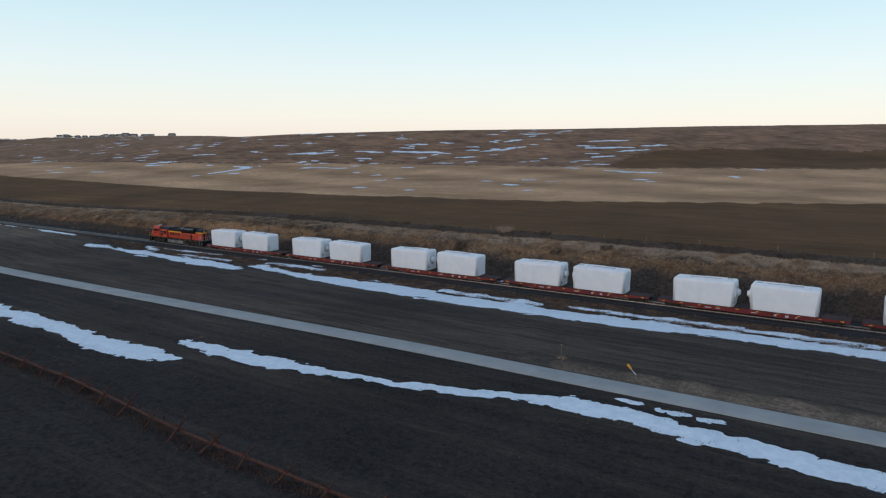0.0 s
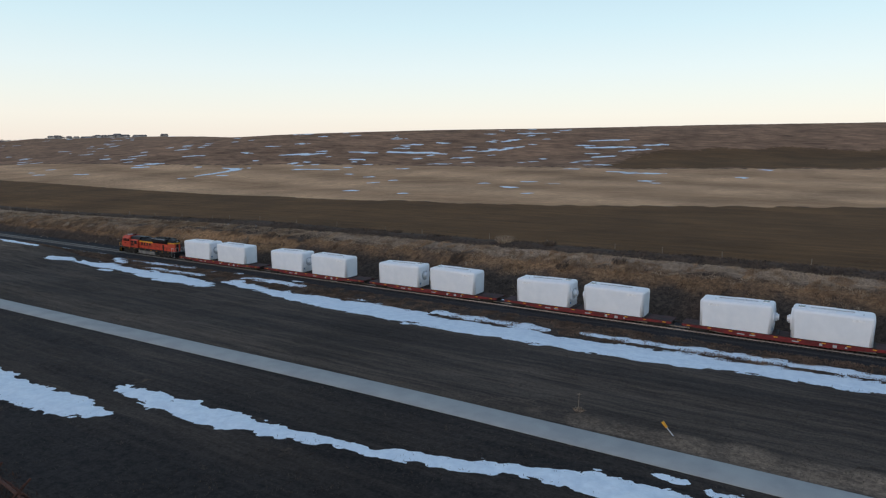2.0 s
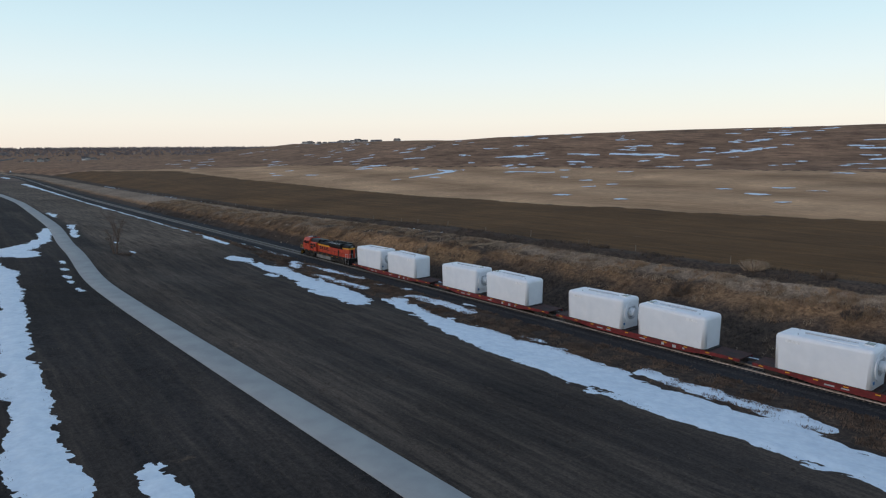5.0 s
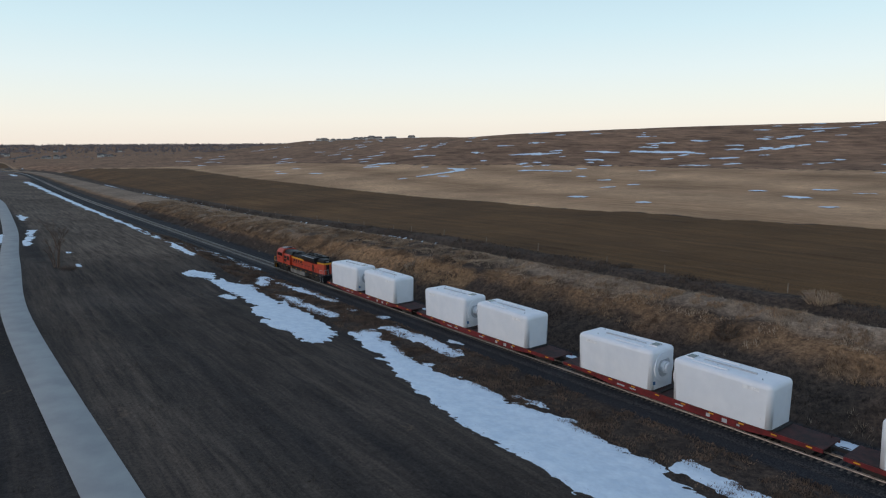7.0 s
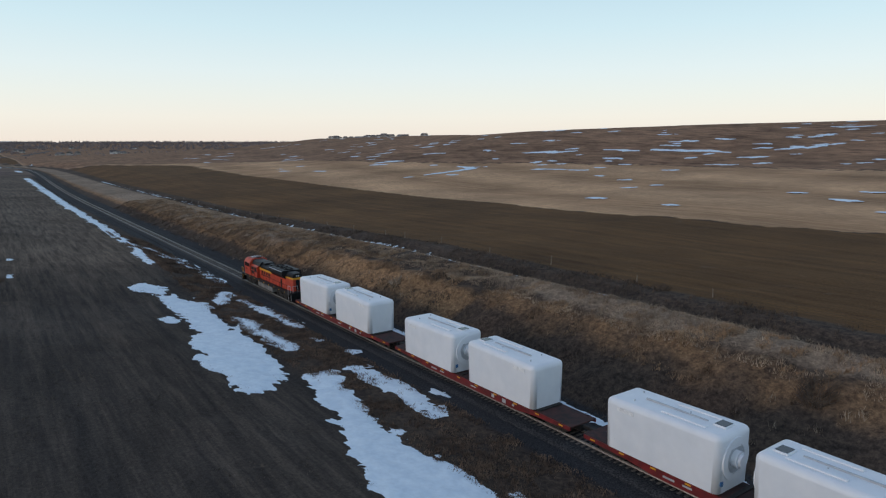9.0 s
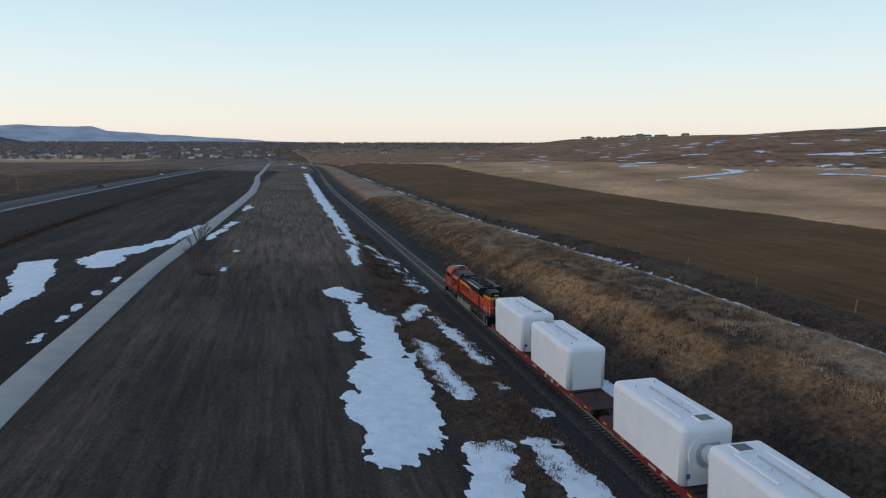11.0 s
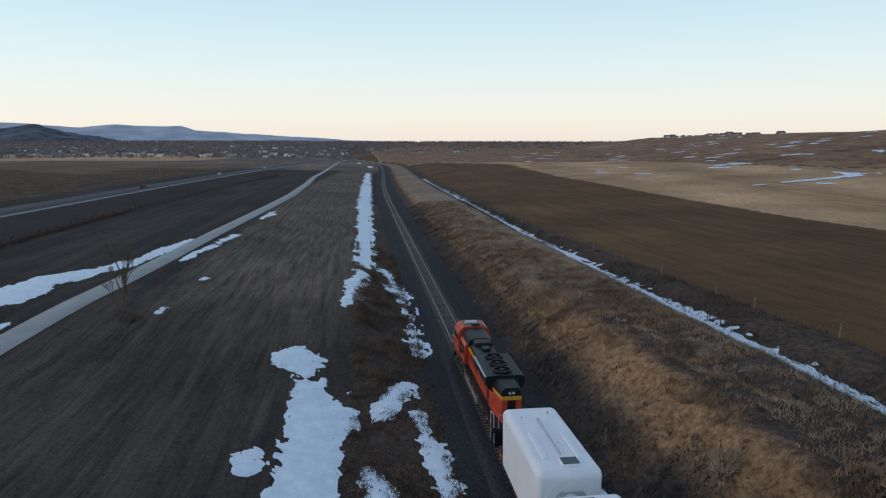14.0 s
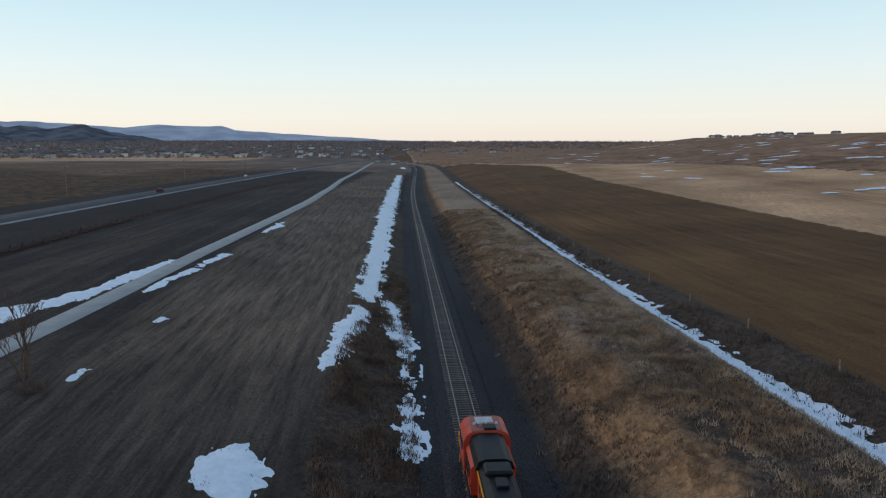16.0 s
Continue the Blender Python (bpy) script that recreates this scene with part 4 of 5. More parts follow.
def nacelle():
    """A wrapped turbine housing; the flange end points to +x, the origin lies under the middle."""
    na = new("turbine_nacelle")
    tagged(na, "white wrapped wind turbine nacelle chained on a flat wagon", "nacelle", "nacelles on the flat wagons")
    bm = bmesh.new()
    h, hw, L = 3.78, 1.82, 9.1
    box(bm, -L / 2, L / 2, -hw, hw, 0, h)
    for v in bm.verts:
        if v.co.z > 1:
            v.co.y *= 0.97
            v.co.x *= 0.985
            if v.co.x < 0:
                v.co.z -= 0.12
        else:
            v.co.x *= 0.97
            v.co.y *= 0.95
    bmesh.ops.bevel(bm, geom=[e for e in bm.edges if max(v.co.z for v in e.verts) > 1], offset=0.42, segments=4, profile=0.5, affect="EDGES")
    for f in bm.faces:
        f.smooth = f.calc_area() < 6
    shell = part("shell", bm, WRAP, na, "smooth white weatherproof cover")
    for y in (-0.95, 0.95):
        rib = boxed(-0.3, 3.0, y - 0.16, y + 0.16, h - 0.08, h + 0.05, bevel=0.06, segments=2)
        part("roof_rib", rib, WRAP, na)
    part("roof_spine", boxed(-2.3, 2.5, -0.06, 0.06, h - 0.1, h + 0.04, bevel=0.02), PALE, na, "grey roof seam")
    for k, (x, y) in enumerate(((-3.2, 0.9), (-2.6, -0.9), (0.2, 0.0), (1.0, 0.35))):
        part("lifting_eye", disc(bmesh.new(), (x, y, h - 0.1), (0, 0, 1), 0.05, 0.13, 10), PALE, na)
    hatch = part("roof_hatch", boxed(3.0, 3.9, -0.3, 0.75, h - 0.06, h + 0.09, bevel=0.03), WRAP, na)
    part("hatch_glass", boxed(3.08, 3.82, -0.22, 0.67, h + 0.08, h + 0.11), GLASS, hatch, "dark hatch window")
    part("roof_step", boxed(3.3, 4.05, -1.3, 1.3, h - 0.16, h - 0.02, bevel=0.06), WRAP, na)
    end = L / 2 * 0.985
    part("flange_ring", disc(bmesh.new(), (end - 0.2, 0, 2.0), (1, 0, 0), 1.42, 0.27, 40, inner=0.95), WRAP, na, "white round flange cover")
    part("flange_plate", disc(bmesh.new(), (end - 0.2, 0, 2.0), (1, 0, 0), 0.97, 0.18, 36), PALE, na, "grey flange face")
    part("hub_cover", disc(disc(bmesh.new(), (end - 0.1, 0, 2.0), (1, 0, 0), 0.55, 0.45, 28), (end + 0.3, 0, 2.0), (1, 0, 0), 0.4, 0.25, 24), WRAP, na, "white wrapped shaft stub")
    part("placard", boxed(end - 0.12, end - 0.085 + 0.08, -1.45, -1.2, 0.5, 0.8), material("blue_placard", (0.05, 0.16, 0.34), 0.5), na, "small blue placard")
    for sy in (-1, 1):
        bm = boxed(-3.4, -2.0, sy * 1.77 - 0.02, sy * 1.77 + 0.02, 2.92, 3.22)
        part("label_panel", bm, material("clean_white_panel", (0.88, 0.88, 0.87), 0.5), na, "plain white panel")
    for sy in (-1, 1):
        for x in (-3.9, 3.9):
            part("tie_down", rod(bmesh.new(), (x, sy * 1.36, -0.1), (x * 0.93, sy * 1.72, 0.75), 0.025), UNDER, na)
    return na


loco = locomotive()
loco.matrix_basis = on_track(NOSE)
first = flatcar()
first.matrix_basis = on_track(NOSE + 22.9)
load = nacelle()
for k in range(6):
    base_x = NOSE + 22.9 + 27.4 * k
    if k:
        copy_thing(first, on_track(base_x))
    for mid_x, turn in ((7.4, 180), (18.4, 0)):
        m = on_track(base_x + mid_x) @ pose(0, 0, 1.17, 0, 0, turn)
        if k == 0 and turn == 180:
            load.matrix_basis = m
        else:
            copy_thing(load, m)

# ---- fences, poles, tree, cars and small things ----
def barrier_y(x):
    return np.interp(x, [-700, -490, -420, -290, -240, -80, -60, -44, -20, 60], [44, 32, 28.8, 24.3, 24.3, 31.8, 31.2, 29.6, 28.7, 28])


def at_ground(x, y, dz=0.0):
    return Vector((x, y, float(surface(np.array(x), np.array(y))) + dz))


def rusty_barrier():
    """A low line of crossed iron stakes that carry a rusty pipe."""
    f = new("stake_fence")
    tagged(f, "low rusty fence of crossed stakes carrying a pipe rail", "fence")
    f.location = at_ground(-20, 28.7)
    bm = bmesh.new()
    rod(bm, (-0.55, -0.62, -0.05), (0.2, 0.42, 1.45), 0.085, 0.06, 6)
    rod(bm, (0.55, 0.62, -0.05), (-0.2, -0.30, 1.2), 0.085, 0.06, 6)
    rod(bm, (-0.25, 0.0, 0.72), (0.25, 0.0, 0.78), 0.07, 0.07, 6)
    me = bpy.data.meshes.new("stake_cross")
    bm.to_mesh(me)
    bm.free()
    me.materials.append(RUST)
    r = random.Random(11)
    x = 5.0
    while x > -560:
        p = at_ground(x, float(barrier_y(x)))
        st = new("stake_cross", me)
        st.parent = f
        st.matrix_basis = Matrix.Translation(p - f.location) @ pose(0, 0, 0, r.uniform(-5, 5), r.uniform(-6, 6), r.uniform(-14, 14) + 180 * r.randint(0, 1)) @ Matrix.Scale(r.uniform(0.95, 1.25), 4)
        q = at_ground(x - 4.0, float(barrier_y(x - 4.0)))
        bm = rod(bmesh.new(), p - f.location + Vector((0.1, 0, 0.74 + r.uniform(-0.05, 0.05))), q - f.location + Vector((-0.1, 0, 0.74 + r.uniform(-0.05, 0.05))), 0.12, 0.11, 7)
        part("pipe_rail", bm, RUST, f)
        x -= 4.0
    return f


rusty_barrier()


def wire_fence():
    f = new("wire_fence")
    tagged(f, "grey wooden post and wire fence along the ploughed field", "fence")
    f.location = at_ground(-100, 133.6)
    r = random.Random(4)
    xs_ = [30 - 13.0 * k + r.uniform(-4, 4) for k in range(44)]
    tops = []
    for x in xs_:
        y = float(track_y(x)) + 29.2
        p = at_ground(x, y) - f.location
        h = r.uniform(0.9, 1.35)
        lean = Vector((r.uniform(-0.08, 0.08), r.uniform(-0.06, 0.06), 0))
        part("post", rod(bmesh.new(), p - Vector((0, 0, 0.1)), p + lean + Vector((0, 0, h)), 0.075, 0.06, 7), POST_WOOD, f)
        tops.append(p)
    for z in (0.45, 0.8, 1.1):
        bm = bmesh.new()
        for a, b in zip(tops[:-1], tops[1:]):
            rod(bm, a + Vector((0, 0, z)), b + Vector((0, 0, z)), 0.008, sides=3)
        part("wire", bm, UNDER, f)


wire_fence()


def utility_pole(x, y, h):
    u = new("utility_pole")
    tagged(u, "thin wooden utility pole with a crossarm beside the highway", "utility pole", "poles along the highway")
    u.location = at_ground(x, y)
    part("pole", rod(bmesh.new(), (0, 0, -0.3), (0, 0, h), 0.17, 0.11, 8), POST_WOOD, u)
    part("crossarm", boxed(-0.06, 0.06, -1.2, 1.2, h - 0.75, h - 0.6), POST_WOOD, u)
    for y in (-1.05, 0.0, 1.05):
        part("insulator", rod(bmesh.new(), (0, y, h - 0.6), (0, y, h - 0.38), 0.05, 0.03, 6), PALE, u)
    return u


for x, y, h in ((-377, -30, 12), (-527, -33, 12), (-640, -22, 12), (-850, -10, 12)):
    utility_pole(x, y, h)
mast = new("lattice_mast")
tagged(mast, "tall thin grey radio mast far off on the plain", "mast")
mast.location = at_ground(-1900, 165)
for dx, dy in ((-0.8, -0.6), (0.8, -0.6), (0, 0.9)):
    part("leg", rod(bmesh.new(), (dx, dy, -0.5), (dx * 0.2, dy * 0.2, 32), 0.18, 0.12, 5), UNDER, mast)
bm = bmesh.new()
for k in range(14):
    a, z, s = k * 2.1, 2.2 * k, 1 - k * 0.055
    rod(bm, (-0.8 * s, -0.6 * s, z), (0.8 * s, -0.6 * s, z + 2.2), 0.07, sides=4)
    rod(bm, (0.8 * s, -0.6 * s, z), (0, 0.9 * s, z + 2.2), 0.07, sides=4)
part("bracing", bm, UNDER, mast)


def bare_tree(x, y, height, seed):
    """Several leafless stems from one foot, forking down to fine twigs."""
    r = random.Random(seed)
    t = new("bare_tree")
    tagged(t, "leafless grey-brown tree with several stems beside the trail", "tree")
    t.location = at_ground(x, y)
    stems, twigs = bmesh.new(), bmesh.new()

    def grow(p, d, length, rad, depth):
        bend = Vector((r.uniform(-1, 1), r.uniform(-1, 1), r.uniform(-0.3, 0.5))) * 0.16
        q = p + d * length
        rod(stems if depth < 3 else twigs, p, q, rad, rad * 0.66, 7 if depth < 2 else 4)
        if depth >= 6:
            return
        for k in range(2 if depth < 2 else r.choice((2, 3, 3))):
            nd = (d + Vector((r.uniform(-1, 1), r.uniform(-1, 1), r.uniform(-0.1, 0.7))) * (0.42 if depth < 2 else 0.6) + bend).normalized()
            grow(q, nd, length * r.uniform(0.58, 0.82), rad * 0.62, depth + 1)

    for k, (dx, dy, hh) in enumerate(((-0.35, -0.15, 0.95), (0.05, 0.25, 1.15), (0.4, 0.1, 0.85), (0.1, -0.4, 0.6))):
        d = Vector((dx * 0.45, dy * 0.45, 1)).normalized()
        grow(Vector((dx, dy, -0.15)), d, height * 0.30 * hh, 0.17 * hh, 0)
    part("trunk", stems, BARK, t, "grey-brown stems")
    part("twig_crown", twigs, BARK, t, "fine bare twigs")
    return t


bare_tree(-170.2, 66.7, 7.6, 2)


def brush_pile(name, x, y, radius, height, count, mat, label, seed, category="shrub"):
    """A tangle of dry stalks that spring from a small patch of ground."""
    r = random.Random(seed)
    bm = bmesh.new()
    for _ in range(count):
        a, d = r.uniform(0, 6.28), radius * math.sqrt(r.random())
        p = Vector((d * math.cos(a), d * math.sin(a), 0))
        z = float(surface(np.array(x + p.x), np.array(y + p.y))) - float(surface(np.array(x), np.array(y)))
        lean = Vector((math.cos(a) * 0.6 + r.uniform(-0.5, 0.5), math.sin(a) * 0.6 + r.uniform(-0.5, 0.5), r.uniform(0.5, 1.3))).normalized()
        mid = p + Vector((0, 0, z - 0.03)) + lean * height * r.uniform(0.4, 0.7)
        rod(bm, p + Vector((0, 0, z - 0.03)), mid, 0.022, 0.016, 3)
        for _ in range(2):
            rod(bm, mid, mid + (lean + Vector((r.uniform(-0.7, 0.7), r.uniform(-0.7, 0.7), r.uniform(-0.2, 0.4)))).normalized() * height * 0.45, 0.016, 0.008, 3)
    me = bpy.data.meshes.new(name)
    bm.to_mesh(me)
    bm.free()
    me.materials.append(mat)
    ob = new(name, me)
    ob.location = at_ground(x, y)
    return tagged(ob, label, category)


for k, (x, y, rd, h, n, mat) in enumerate(((-70.2, 117.5, 1.0, 1.1, 160, BRUSH), (-66.9, 131.2, 1.5, 1.3, 240, STRAW_PALE), (-49, 118.0, 0.8, 0.9, 110, BRUSH), (-40, 121.5, 0.9, 0.9, 110, BRUSH),
                                            (-126, 114.5, 0.7, 0.8, 90, STRAW_PALE), (-119, 119.8, 0.8, 0.8, 100, STRAW_PALE), (-140, 121.0, 0.7, 0.8, 90, STRAW_PALE), (-57, 131.5, 0.9, 1.0, 120, BRUSH), (-95, 132.4, 0.8, 0.8, 90, BRUSH))):
    brush_pile("dry_bush", x, y, rd, h, n, mat, "dry brown bush on the grassy bank" if mat is BRUSH else "bleached dry bush on the grassy bank", 20 + k)
brush_pile("brushwood", -168.2, 68.3, 1.3, 0.7, 120, BARK, "heap of fallen dark branches beside the bare tree", 40, "branches")
brush_pile("dry_weed", -26.1, 65.6, 0.35, 0.35, 40, STRAW_PALE, "bleached weed clump around a thin stalk", 41, "weed")
stalk = new("marker_stake")
tagged(stalk, "thin pale wooden stake standing in the turf", "stake")
stalk.location = at_ground(-26.1, 65.4)
part("shaft", rod(bmesh.new(), (0, 0, -0.1), (0.05, 0.02, 1.75), 0.035, 0.03, 6), POST_WOOD, stalk)
part("crosspiece", rod(bmesh.new(), (-0.25, 0, 1.62), (0.3, 0.02, 1.68), 0.025, 0.02, 5), POST_WOOD, stalk)
mark = new("utility_marker")
tagged(mark, "leaning yellow utility marker on a pale post", "marker post")
mark.location = at_ground(-18.3, 65.0)
part("post", rod(bmesh.new(), (0.8, -0.25, -0.05), (0.08, 0.0, 0.55), 0.045, 0.045, 8), PALE, mark, "pale plastic post")
part("head", rod(bmesh.new(), (0.08, 0.0, 0.55), (-0.32, 0.14, 0.92), 0.11, 0.14, 8), YELLOW, mark, "yellow marker head")


def car(x, lane, paint, label, tall=1.0):
    c = new("car")
    tagged(c, label, "car", "cars on the highway")
    y = float(road_y(x)) + lane
    c.matrix_basis = Matrix.Translation((x, y, float(ground(x, y)) + 0.115)) @ pose(0, 0, 0, 0, 0, math.degrees(math.atan2(float(road_y(x + 5) - road_y(x - 5)), 10)) + 180)
    body = side_prism(bmesh.new(), [(2.3, 0.35), (2.35, 0.75), (1.1, 0.95), (-2.1, 1.0), (-2.3, 0.8), (-2.3, 0.35)], -0.9, 0.9)
    bmesh.ops.bevel(body, geom=body.edges[:], offset=0.07, segments=2, affect="EDGES")
    part("body", body, paint, c)
    roof = side_prism(bmesh.new(), [(0.95, 0.94), (0.3, 1.5 * tall), (-1.4, 1.5 * tall), (-2.0, 0.96)], -0.78, 0.78)
    bmesh.ops.bevel(roof, geom=roof.edges[:], offset=0.08, segments=2, affect="EDGES")
    part("cabin", roof, paint, c)
    for sy in (-1, 1):
        part("side_window", boxed(-1.4, 0.35, sy * 0.785 - 0.01, sy * 0.785 + 0.01, 1.02, 1.4 * tall), GLASS, c)
        part("headlight", disc(bmesh.new(), (2.3, sy * 0.62, 0.68), (1, 0, 0), 0.11, 0.05, 10), PALE, c)
        for wx in (-1.4, 1.4):
            w = part("wheel", disc(bmesh.new(), (wx, sy * 0.8 - 0.11, 0.33), (0, 1, 0), 0.33, 0.22, 16), TYRE, c)
            part("rim", disc(bmesh.new(), (wx, sy * 0.8 - 0.12, 0.33), (0, 1, 0), 0.19, 0.24, 12), PALE, w)
    return c


car(-406, 1.8, CAR_RED, "dark red sport utility car on the asphalt highway", 1.15)
car(-560, -1.8, CAR_WHITE, "silver car on the asphalt highway")
car(-700, 1.8, CAR_WHITE, "pale car far off on the asphalt highway", 1.1)


# ---- houses, town and distance ----
def house(w, d, h, seed):
    hs = new("house")
    tagged(hs, "suburban house with pale siding and a dark pitched roof", "house", "houses of the far suburb")
    part("wall", boxed(-w / 2, w / 2, -d / 2, d / 2, -1.5, h), HOUSE_WALL, hs)
    e = 0.5
    roof = bmesh.new()
    side = [(-d / 2 - e, h - 0.05), (0, h + d * 0.30), (d / 2 + e, h - 0.05), (d / 2 + e, h - 0.3), (-d / 2 - e, h - 0.3)]
    prism(roof, side, -w / 2 - e, w / 2 + e)
    part("roof", roof, HOUSE_ROOF, hs, "dark shingle roof")
    part("wing", box(bmesh.new(), -w / 2 + 1, -w / 2 + 6, -d / 2 - 2.5, -d / 2, -1.5, h * 0.62), HOUSE_WALL, hs)
    part("wing_roof", prism(bmesh.new(), [(-d / 2 - 3.0, h * 0.60), (-d / 2, h * 0.60 + 1.6), (-d / 2, h * 0.60)], -w / 2 + 0.6, -w / 2 + 6.4), HOUSE_ROOF, hs)
    n = max(2, int(w / 3.5))
    for sy in (-1, 1):
        for k in range(n):
            for z in ([1.0, h - 2.0] if h > 4.5 else [1.0]):
                x = -w / 2 + (k + 0.6) * w / (n + 0.2)
                part("window", boxed(x - 0.6, x + 0.6, sy * d / 2 - 0.03, sy * d / 2 + 0.03, z, z + 1.2), GLASS, hs)
    return hs


def placed(x, y, turn, scale=1.0):
    return Matrix.Translation((x, y, float(ground(x, y)))) @ pose(0, 0, 0, 0, 0, turn) @ Matrix.Scale(scale, 4)


kinds = [house(15, 10, 6.0, 1), house(12, 9, 5.6, 2), house(18, 11, 3.6, 3), house(11, 9, 3.4, 4)]
r = random.Random(8)
spots = []
for k in range(30):
    x = -936 - 16.5 * k - r.uniform(0, 5) + (22 if k == 0 else 0)
    y = float(np.interp(x, [-1460, -1150, -930], [555, 645, 640])) + r.uniform(-8, 8)
    spots.append((x, y, r.uniform(-14, 14) + 30, (0, 2, 2, 0, 2, 0, 1, 2, 0, 1)[k % 10] if k < 14 else r.choice((0, 1, 2, 3)), r.uniform(0.5, 0.68)))
for k in range(130):
    d = r.uniform(1180, 1500) if k < 60 else r.uniform(1500, 2600)
    yaw = radians(r.uniform(91, 122))
    spots.append((-100 - d * math.sin(yaw), 95 + d * math.cos(yaw), r.uniform(0, 180), r.choice((0, 0, 1, 1, 2, 3)), r.uniform(0.9, 1.2)))
for k in range(14):
    d, yaw = r.uniform(1500, 2600), radians(r.uniform(78, 91))
    spots.append((-100 - d * math.sin(yaw), 95 + d * math.cos(yaw), r.uniform(0, 180), r.choice((2, 3, 1)), 1.0))
used = set()
for x, y, turn, k, s in spots:
    if k in used:
        copy_thing(kinds[k], placed(x, y, turn)).scale = (s, s, s)
    else:
        kinds[k].matrix_basis = placed(x, y, turn)
        kinds[k].scale = (s, s, s)
        used.add(k)


def far_wood(name, spots, label):
    """Many leafless trees as bundles of upright spiky limbs."""
    r = np.random.RandomState(12)
    n = 22
    pts = np.repeat(np.array(spots), n, 0)
    m = len(pts)
    a = r.uniform(0, 6.283, m)
    rad = pts[:, 3] * 0.42 * np.sqrt(r.rand(m))
    bx, by = pts[:, 0] + 0.25 * rad * np.cos(a), pts[:, 1] + 0.25 * rad * np.sin(a)
    tx, ty = pts[:, 0] + rad * np.cos(a), pts[:, 1] + rad * np.sin(a)
    top = pts[:, 3] * (1.0 - 0.5 * (rad / (pts[:, 3] * 0.42)) ** 2) * r.uniform(0.6, 1.0, m)
    wd = pts[:, 3] * r.uniform(0.04, 0.10, m)
    b = r.uniform(0, 3.14, m)
    co = np.empty((m, 3, 3))
    co[:, 0] = np.stack([tx - wd * np.cos(b), ty - wd * np.sin(b), pts[:, 2] + top * 0.25 * r.rand(m)], -1)
    co[:, 1] = np.stack([tx + wd * np.cos(b), ty + wd * np.sin(b), pts[:, 2] + top * 0.35 * r.rand(m)], -1)
    co[:, 2] = np.stack([tx * 0.6 + bx * 0.4, ty * 0.6 + by * 0.4, pts[:, 2] + top], -1)
    me = fill(bpy.data.meshes.new(name), co.reshape(-1, 3), np.arange(m * 3).reshape(-1, 3))
    me.materials.append(HAZY_TREES)
    return tagged(new(name, me), label, "trees", kind="stuff")


def tree_spots(count, yaw0, yaw1, d0, d1, h0, h1, seed):
    r = np.random.RandomState(seed)
    yaw, d = np.radians(r.uniform(yaw0, yaw1, count)), np.sqrt(r.uniform(d0 ** 2, d1 ** 2, count))
    x, y = -100 - d * np.sin(yaw), 95 + d * np.cos(yaw)
    return np.stack([x, y, ground(x, y), r.uniform(h0, h1, count)], -1)


far_wood("town_trees", np.concatenate([tree_spots(1500, 91, 124, 1150, 2000, 4, 9, 1), tree_spots(4200, 88, 126, 1900, 4300, 6, 11, 2), tree_spots(140, 60, 92, 1250, 2300, 3, 6, 6)]), "bare trees among the far suburb, paled with painted haze")
far_wood("horizon_trees", np.concatenate([tree_spots(2600, 50, 93, 2300, 4300, 8, 14, 3), tree_spots(900, 55, 92, 3300, 4400, 12, 18, 4)]), "belt of bare trees along the horizon, brown paled with painted haze")
gx_ = np.random.RandomState(5).uniform(-1620, -960, 190)
gy_ = np.interp(gx_, [-1620, -1150, -975], [520, 658, 652]) + np.random.RandomState(6).uniform(-6, 26, 190)
far_wood("ridge_trees", np.stack([gx_, gy_, ground(gx_, gy_), np.random.RandomState(9).uniform(3.0, 6.5, 190)], -1), "small trees between the ridge houses, paled with painted haze")


def ridge(name, yaw0, yaw1, dist, heights, mat, label, rough):
    """A far mountain range: slopes that rise to a crest, drawn round the horizon."""
    n = 220
    yaws = np.linspace(yaw0, yaw1, n)
    top = np.interp(yaws, heights[0], heights[1]) + rough * vnoise(yaws * 10, yaws * 0, 9.0, 4, 3)
    rows = []
    for share, back in ((-0.15, -700), (0.35, -420), (0.75, -160), (1.0, 0), (0.2, 240)):
        d = dist + back + rough * 3 * vnoise(yaws * 10 + 40 * share, yaws * 0 + share * 9, 6.0, 3)
        a = np.radians(yaws)
        rows.append(np.stack([-100 - d * np.sin(a), 95 + d * np.cos(a), np.maximum(top, 2) * share * (d / dist) - 10], -1))
    co = np.concatenate(rows)
    i = np.arange(n * 5).reshape(5, n)
    quads = np.stack([i[:-1, :-1], i[:-1, 1:], i[1:, 1:], i[1:, :-1]], -1).reshape(-1, 4)
    me = fill(bpy.data.meshes.new(name), co, quads)
    me.materials.append(mat)
    return tagged(new(name, me), label, "hills", kind="structure")


ridge("backdrop_mountains", 70, 175, 4450, ([70, 86, 92, 96.5, 100, 103.5, 104.6, 107, 109.5, 112, 116, 150, 175], [20, 28, 44, 68, 84, 100, 126, 124, 132, 112, 140, 170, 180]), RIDGE, "mountain range on the horizon, tinted pale blue as haze", 5)
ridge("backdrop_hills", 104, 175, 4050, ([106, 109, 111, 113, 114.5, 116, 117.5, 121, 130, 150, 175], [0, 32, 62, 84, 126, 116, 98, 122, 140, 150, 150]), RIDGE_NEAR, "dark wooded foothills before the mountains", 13)

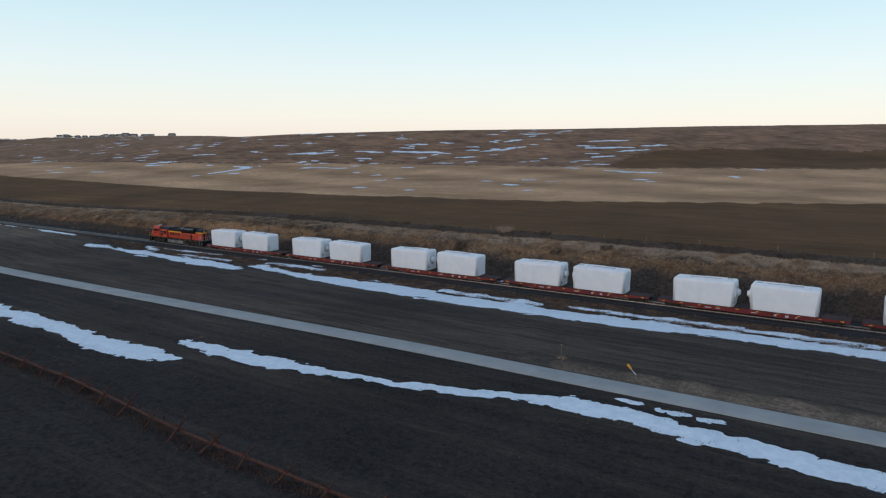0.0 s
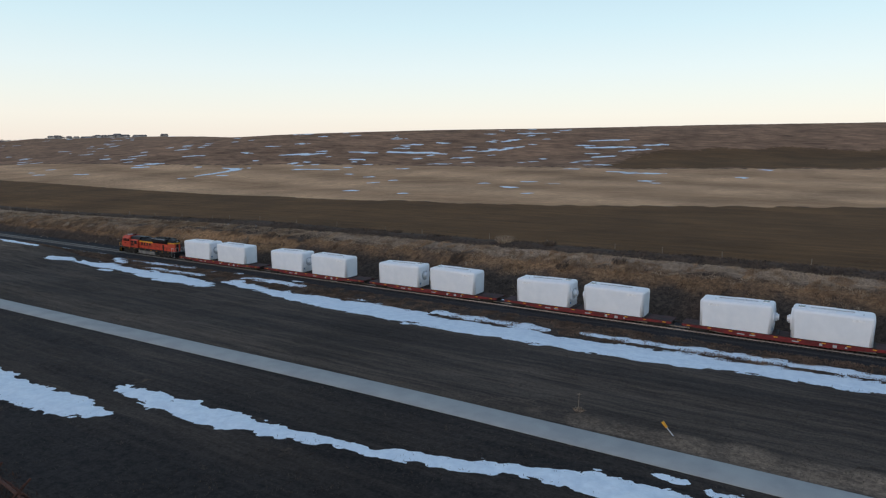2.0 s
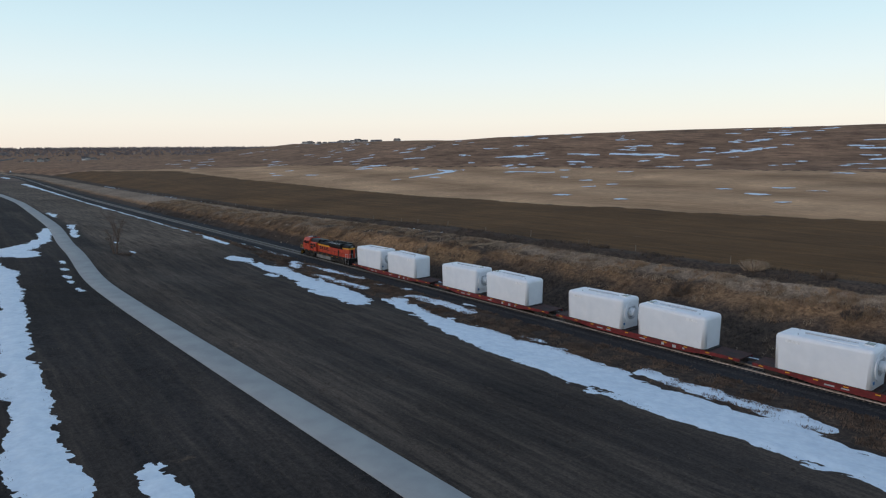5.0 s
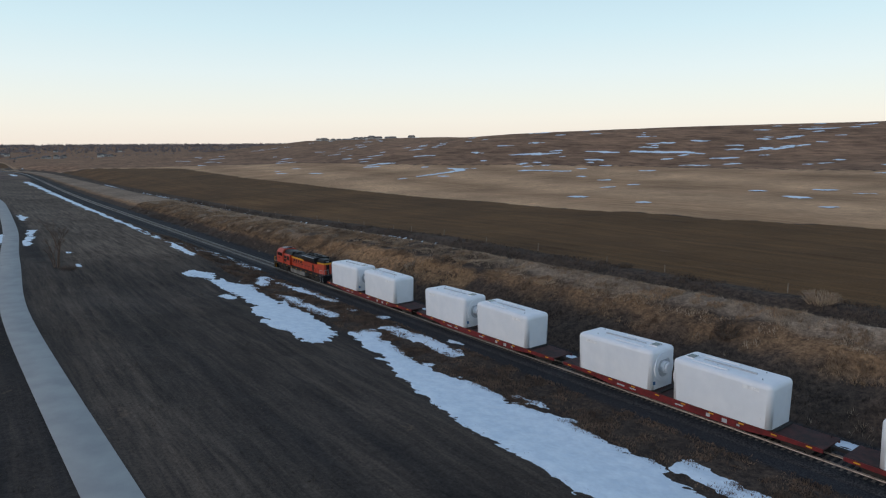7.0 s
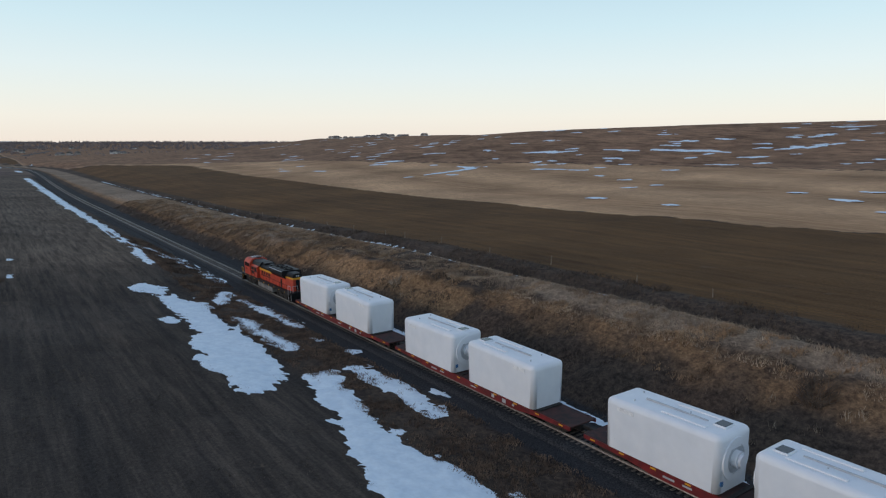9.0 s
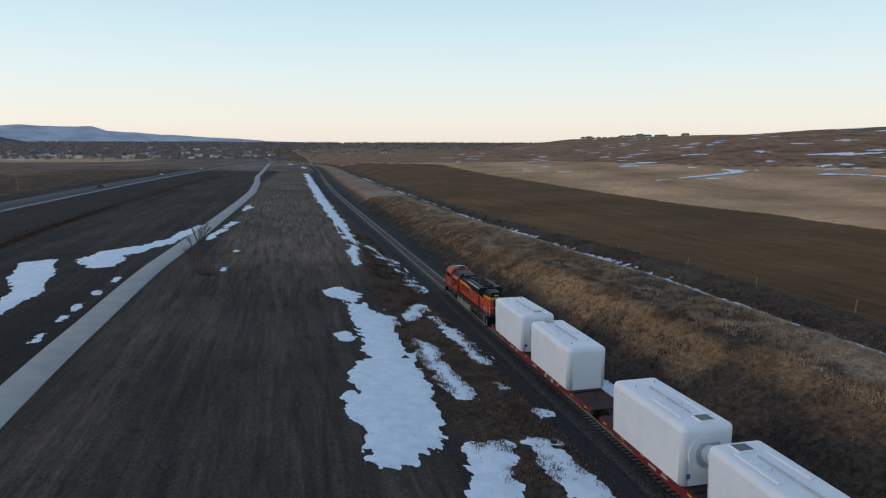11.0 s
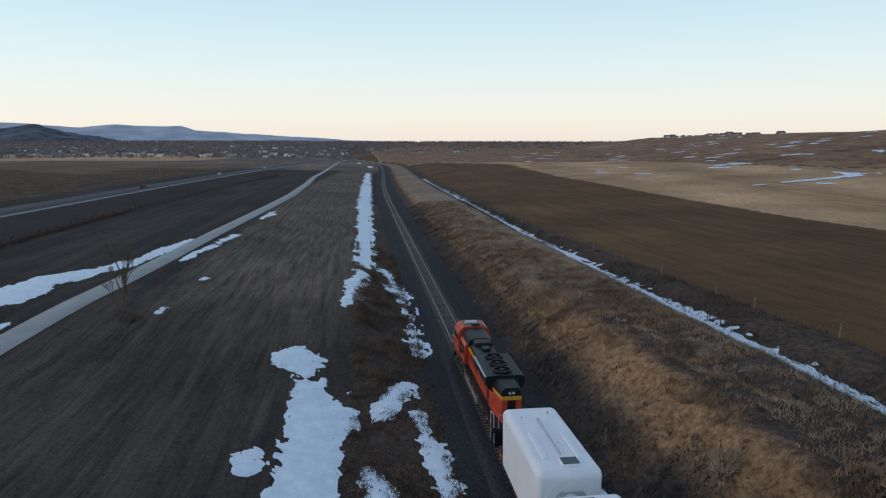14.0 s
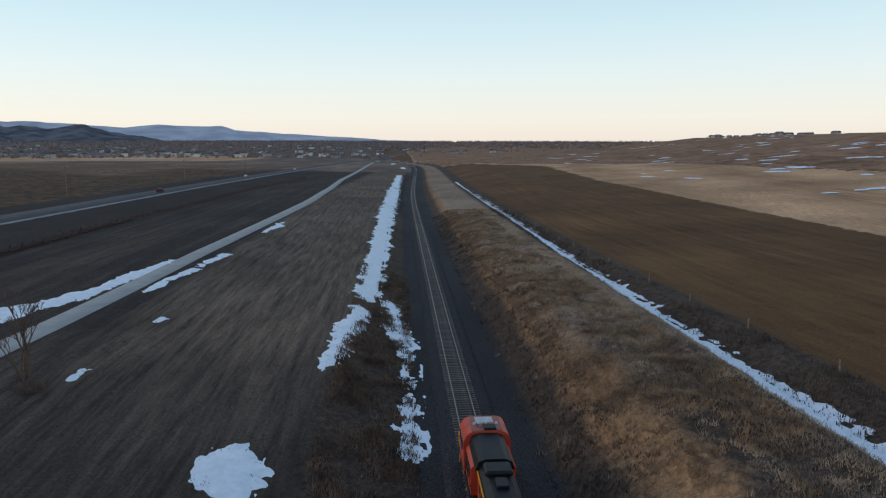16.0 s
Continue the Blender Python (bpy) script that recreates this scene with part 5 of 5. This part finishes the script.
# ---- dry grass: uncounted blades ----
def blades(name, x, y, h, mat, label, per=4, spread=0.12, width=0.045, lean=0.45, seed=1):
    """Tufts of grass blades on the ground at x, y with heights h."""
    r = np.random.RandomState(seed)
    x, y, h = np.repeat(x, per), np.repeat(y, per), np.repeat(h, per)
    m = len(x)
    x = x + r.normal(0, spread, m)
    y = y + r.normal(0, spread, m)
    z = surface(x, y) - 0.03
    h = h * r.uniform(0.55, 1.15, m)
    a, b = r.uniform(0, 6.283, m), r.uniform(0, 3.1416, m)
    w = width * r.uniform(0.6, 1.4, m)
    t = lean * h * r.uniform(0.1, 1.0, m)
    co = np.empty((m, 3, 3))
    co[:, 0] = np.stack([x - w * np.cos(b), y - w * np.sin(b), z], -1)
    co[:, 1] = np.stack([x + w * np.cos(b), y + w * np.sin(b), z], -1)
    co[:, 2] = np.stack([x + t * np.cos(a), y + t * np.sin(a), z + h], -1)
    me = fill(bpy.data.meshes.new(name), co.reshape(-1, 3), np.arange(m * 3).reshape(-1, 3))
    me.materials.append(mat)
    return tagged(new(name, me), label, "grass", kind="stuff")


def snowy(x, y):
    """Whether a place lies well under snow."""
    hit = np.zeros(len(x), bool)
    for sp in SPINES:
        for a, c in zip(sp[:-1], sp[1:]):
            d = c[:2] - a[:2]
            t = np.clip(((x - a[0]) * d[0] + (y - a[1]) * d[1]) / max(d @ d, 1e-6), 0, 1)
            hit |= np.hypot(x - a[0] - t * d[0], y - a[1] - t * d[1]) < a[2] + t * (c[2] - a[2]) - 0.35
    return hit


def scattered(count, x0, x1, v0, v1, seed, patchy=6.0, cut=-0.1):
    """Places along the railway between two offsets, thinned out in patches."""
    r = np.random.RandomState(seed)
    x = r.uniform(x0, x1, count)
    v = r.uniform(v0, v1, count)
    y = track_y(x) + v
    keep = vnoise(x, y, patchy, 3, seed) + r.uniform(-0.4, 0.4, count) > cut
    keep &= np.abs(y - trail_y(x)) > 1.9
    keep &= ~snowy(x, y)
    return x[keep], y[keep], v[keep], r


gx, gy, gv, rr = scattered(100000, -330, 40, 9.0, 20, 21, 4.0, -0.1)
thin = (gx < -150) | (gy - track_y(gx) > 11.0) & (vnoise(gx, gy, 2.2, 3, 9) > 0.12)
gx, gy = gx[thin], gy[thin]
blades("bank_grass", gx, gy, rr.uniform(0.15, 0.5, len(gx)), STRAW, "tawny dry grass on the railway bank", 5, 0.11, 0.032, 0.9, 31)
gx, gy, gv, rr = scattered(64000, -330, 40, 14, 23.5, 22, 3.0, -0.05)
blades("crest_grass", gx, gy, rr.uniform(0.14, 0.42, len(gx)), STRAW_PALE, "bleached dry grass along the top of the bank", 4, 0.15, 0.03, 0.9, 32)
gx, gy, gv, rr = scattered(13000, -330, 40, 23.5, 29.5, 23, 5.0, 0.0)
blades("ditch_grass", gx, gy, rr.uniform(0.2, 0.5, len(gx)), BRUSH, "dark dry weeds along the field fence", 4, 0.16, 0.05, 0.5, 33)
gx, gy, gv, rr = scattered(42000, -230, 20, -11.8, -4.4, 24, 2.2, 0.0)
blades("trackside_weeds", gx, gy, np.where(gx < -150, 1.0, 0.55) * rr.uniform(0.2, 0.55, len(gx)), RUSSET, "brown weeds between the snow and the ballast", 5, 0.18, 0.05, 0.7, 34)
gx, gy, gv, rr = scattered(60000, -190, 20, -76, -6, 25, 5.0, 0.0)
blades("turf_grass", gx, gy, rr.uniform(0.06, 0.2, len(gx)), TURF_DRY, "short dull winter turf", 3, 0.16, 0.035, 1.1, 35)
gx, gy, gv, rr = scattered(15000, -330, 40, 4.8, 10.5, 27, 3.0, 0.0)
blades("bank_foot_weeds", gx, gy, rr.uniform(0.15, 0.4, len(gx)), BRUSH, "dark brown weeds at the foot of the bank", 4, 0.16, 0.05, 0.6, 37)
r9 = np.random.RandomState(44)
gx = r9.uniform(-300, 5, 9000)
gy = barrier_y(gx) + r9.normal(0, 0.55, 9000)
blades("fence_weeds", gx, gy, r9.uniform(0.12, 0.4, 9000), material("rust_brown_weeds", (0.11, 0.058, 0.04), 0.95, second=(0.05, 0.03, 0.024), scale=0.4), "rust-brown weeds under the stake fence", 3, 0.15, 0.045, 0.7, 38)
gx, gy, gv, rr = scattered(2600, -330, 30, 5.0, 24, 26, 6.0, 0.3)
blades("tall_straw", gx, gy, rr.uniform(0.3, 0.7, len(gx)), STRAW_PALE, "tall pale grass tufts on the bank", 9, 0.2, 0.03, 0.9, 36)
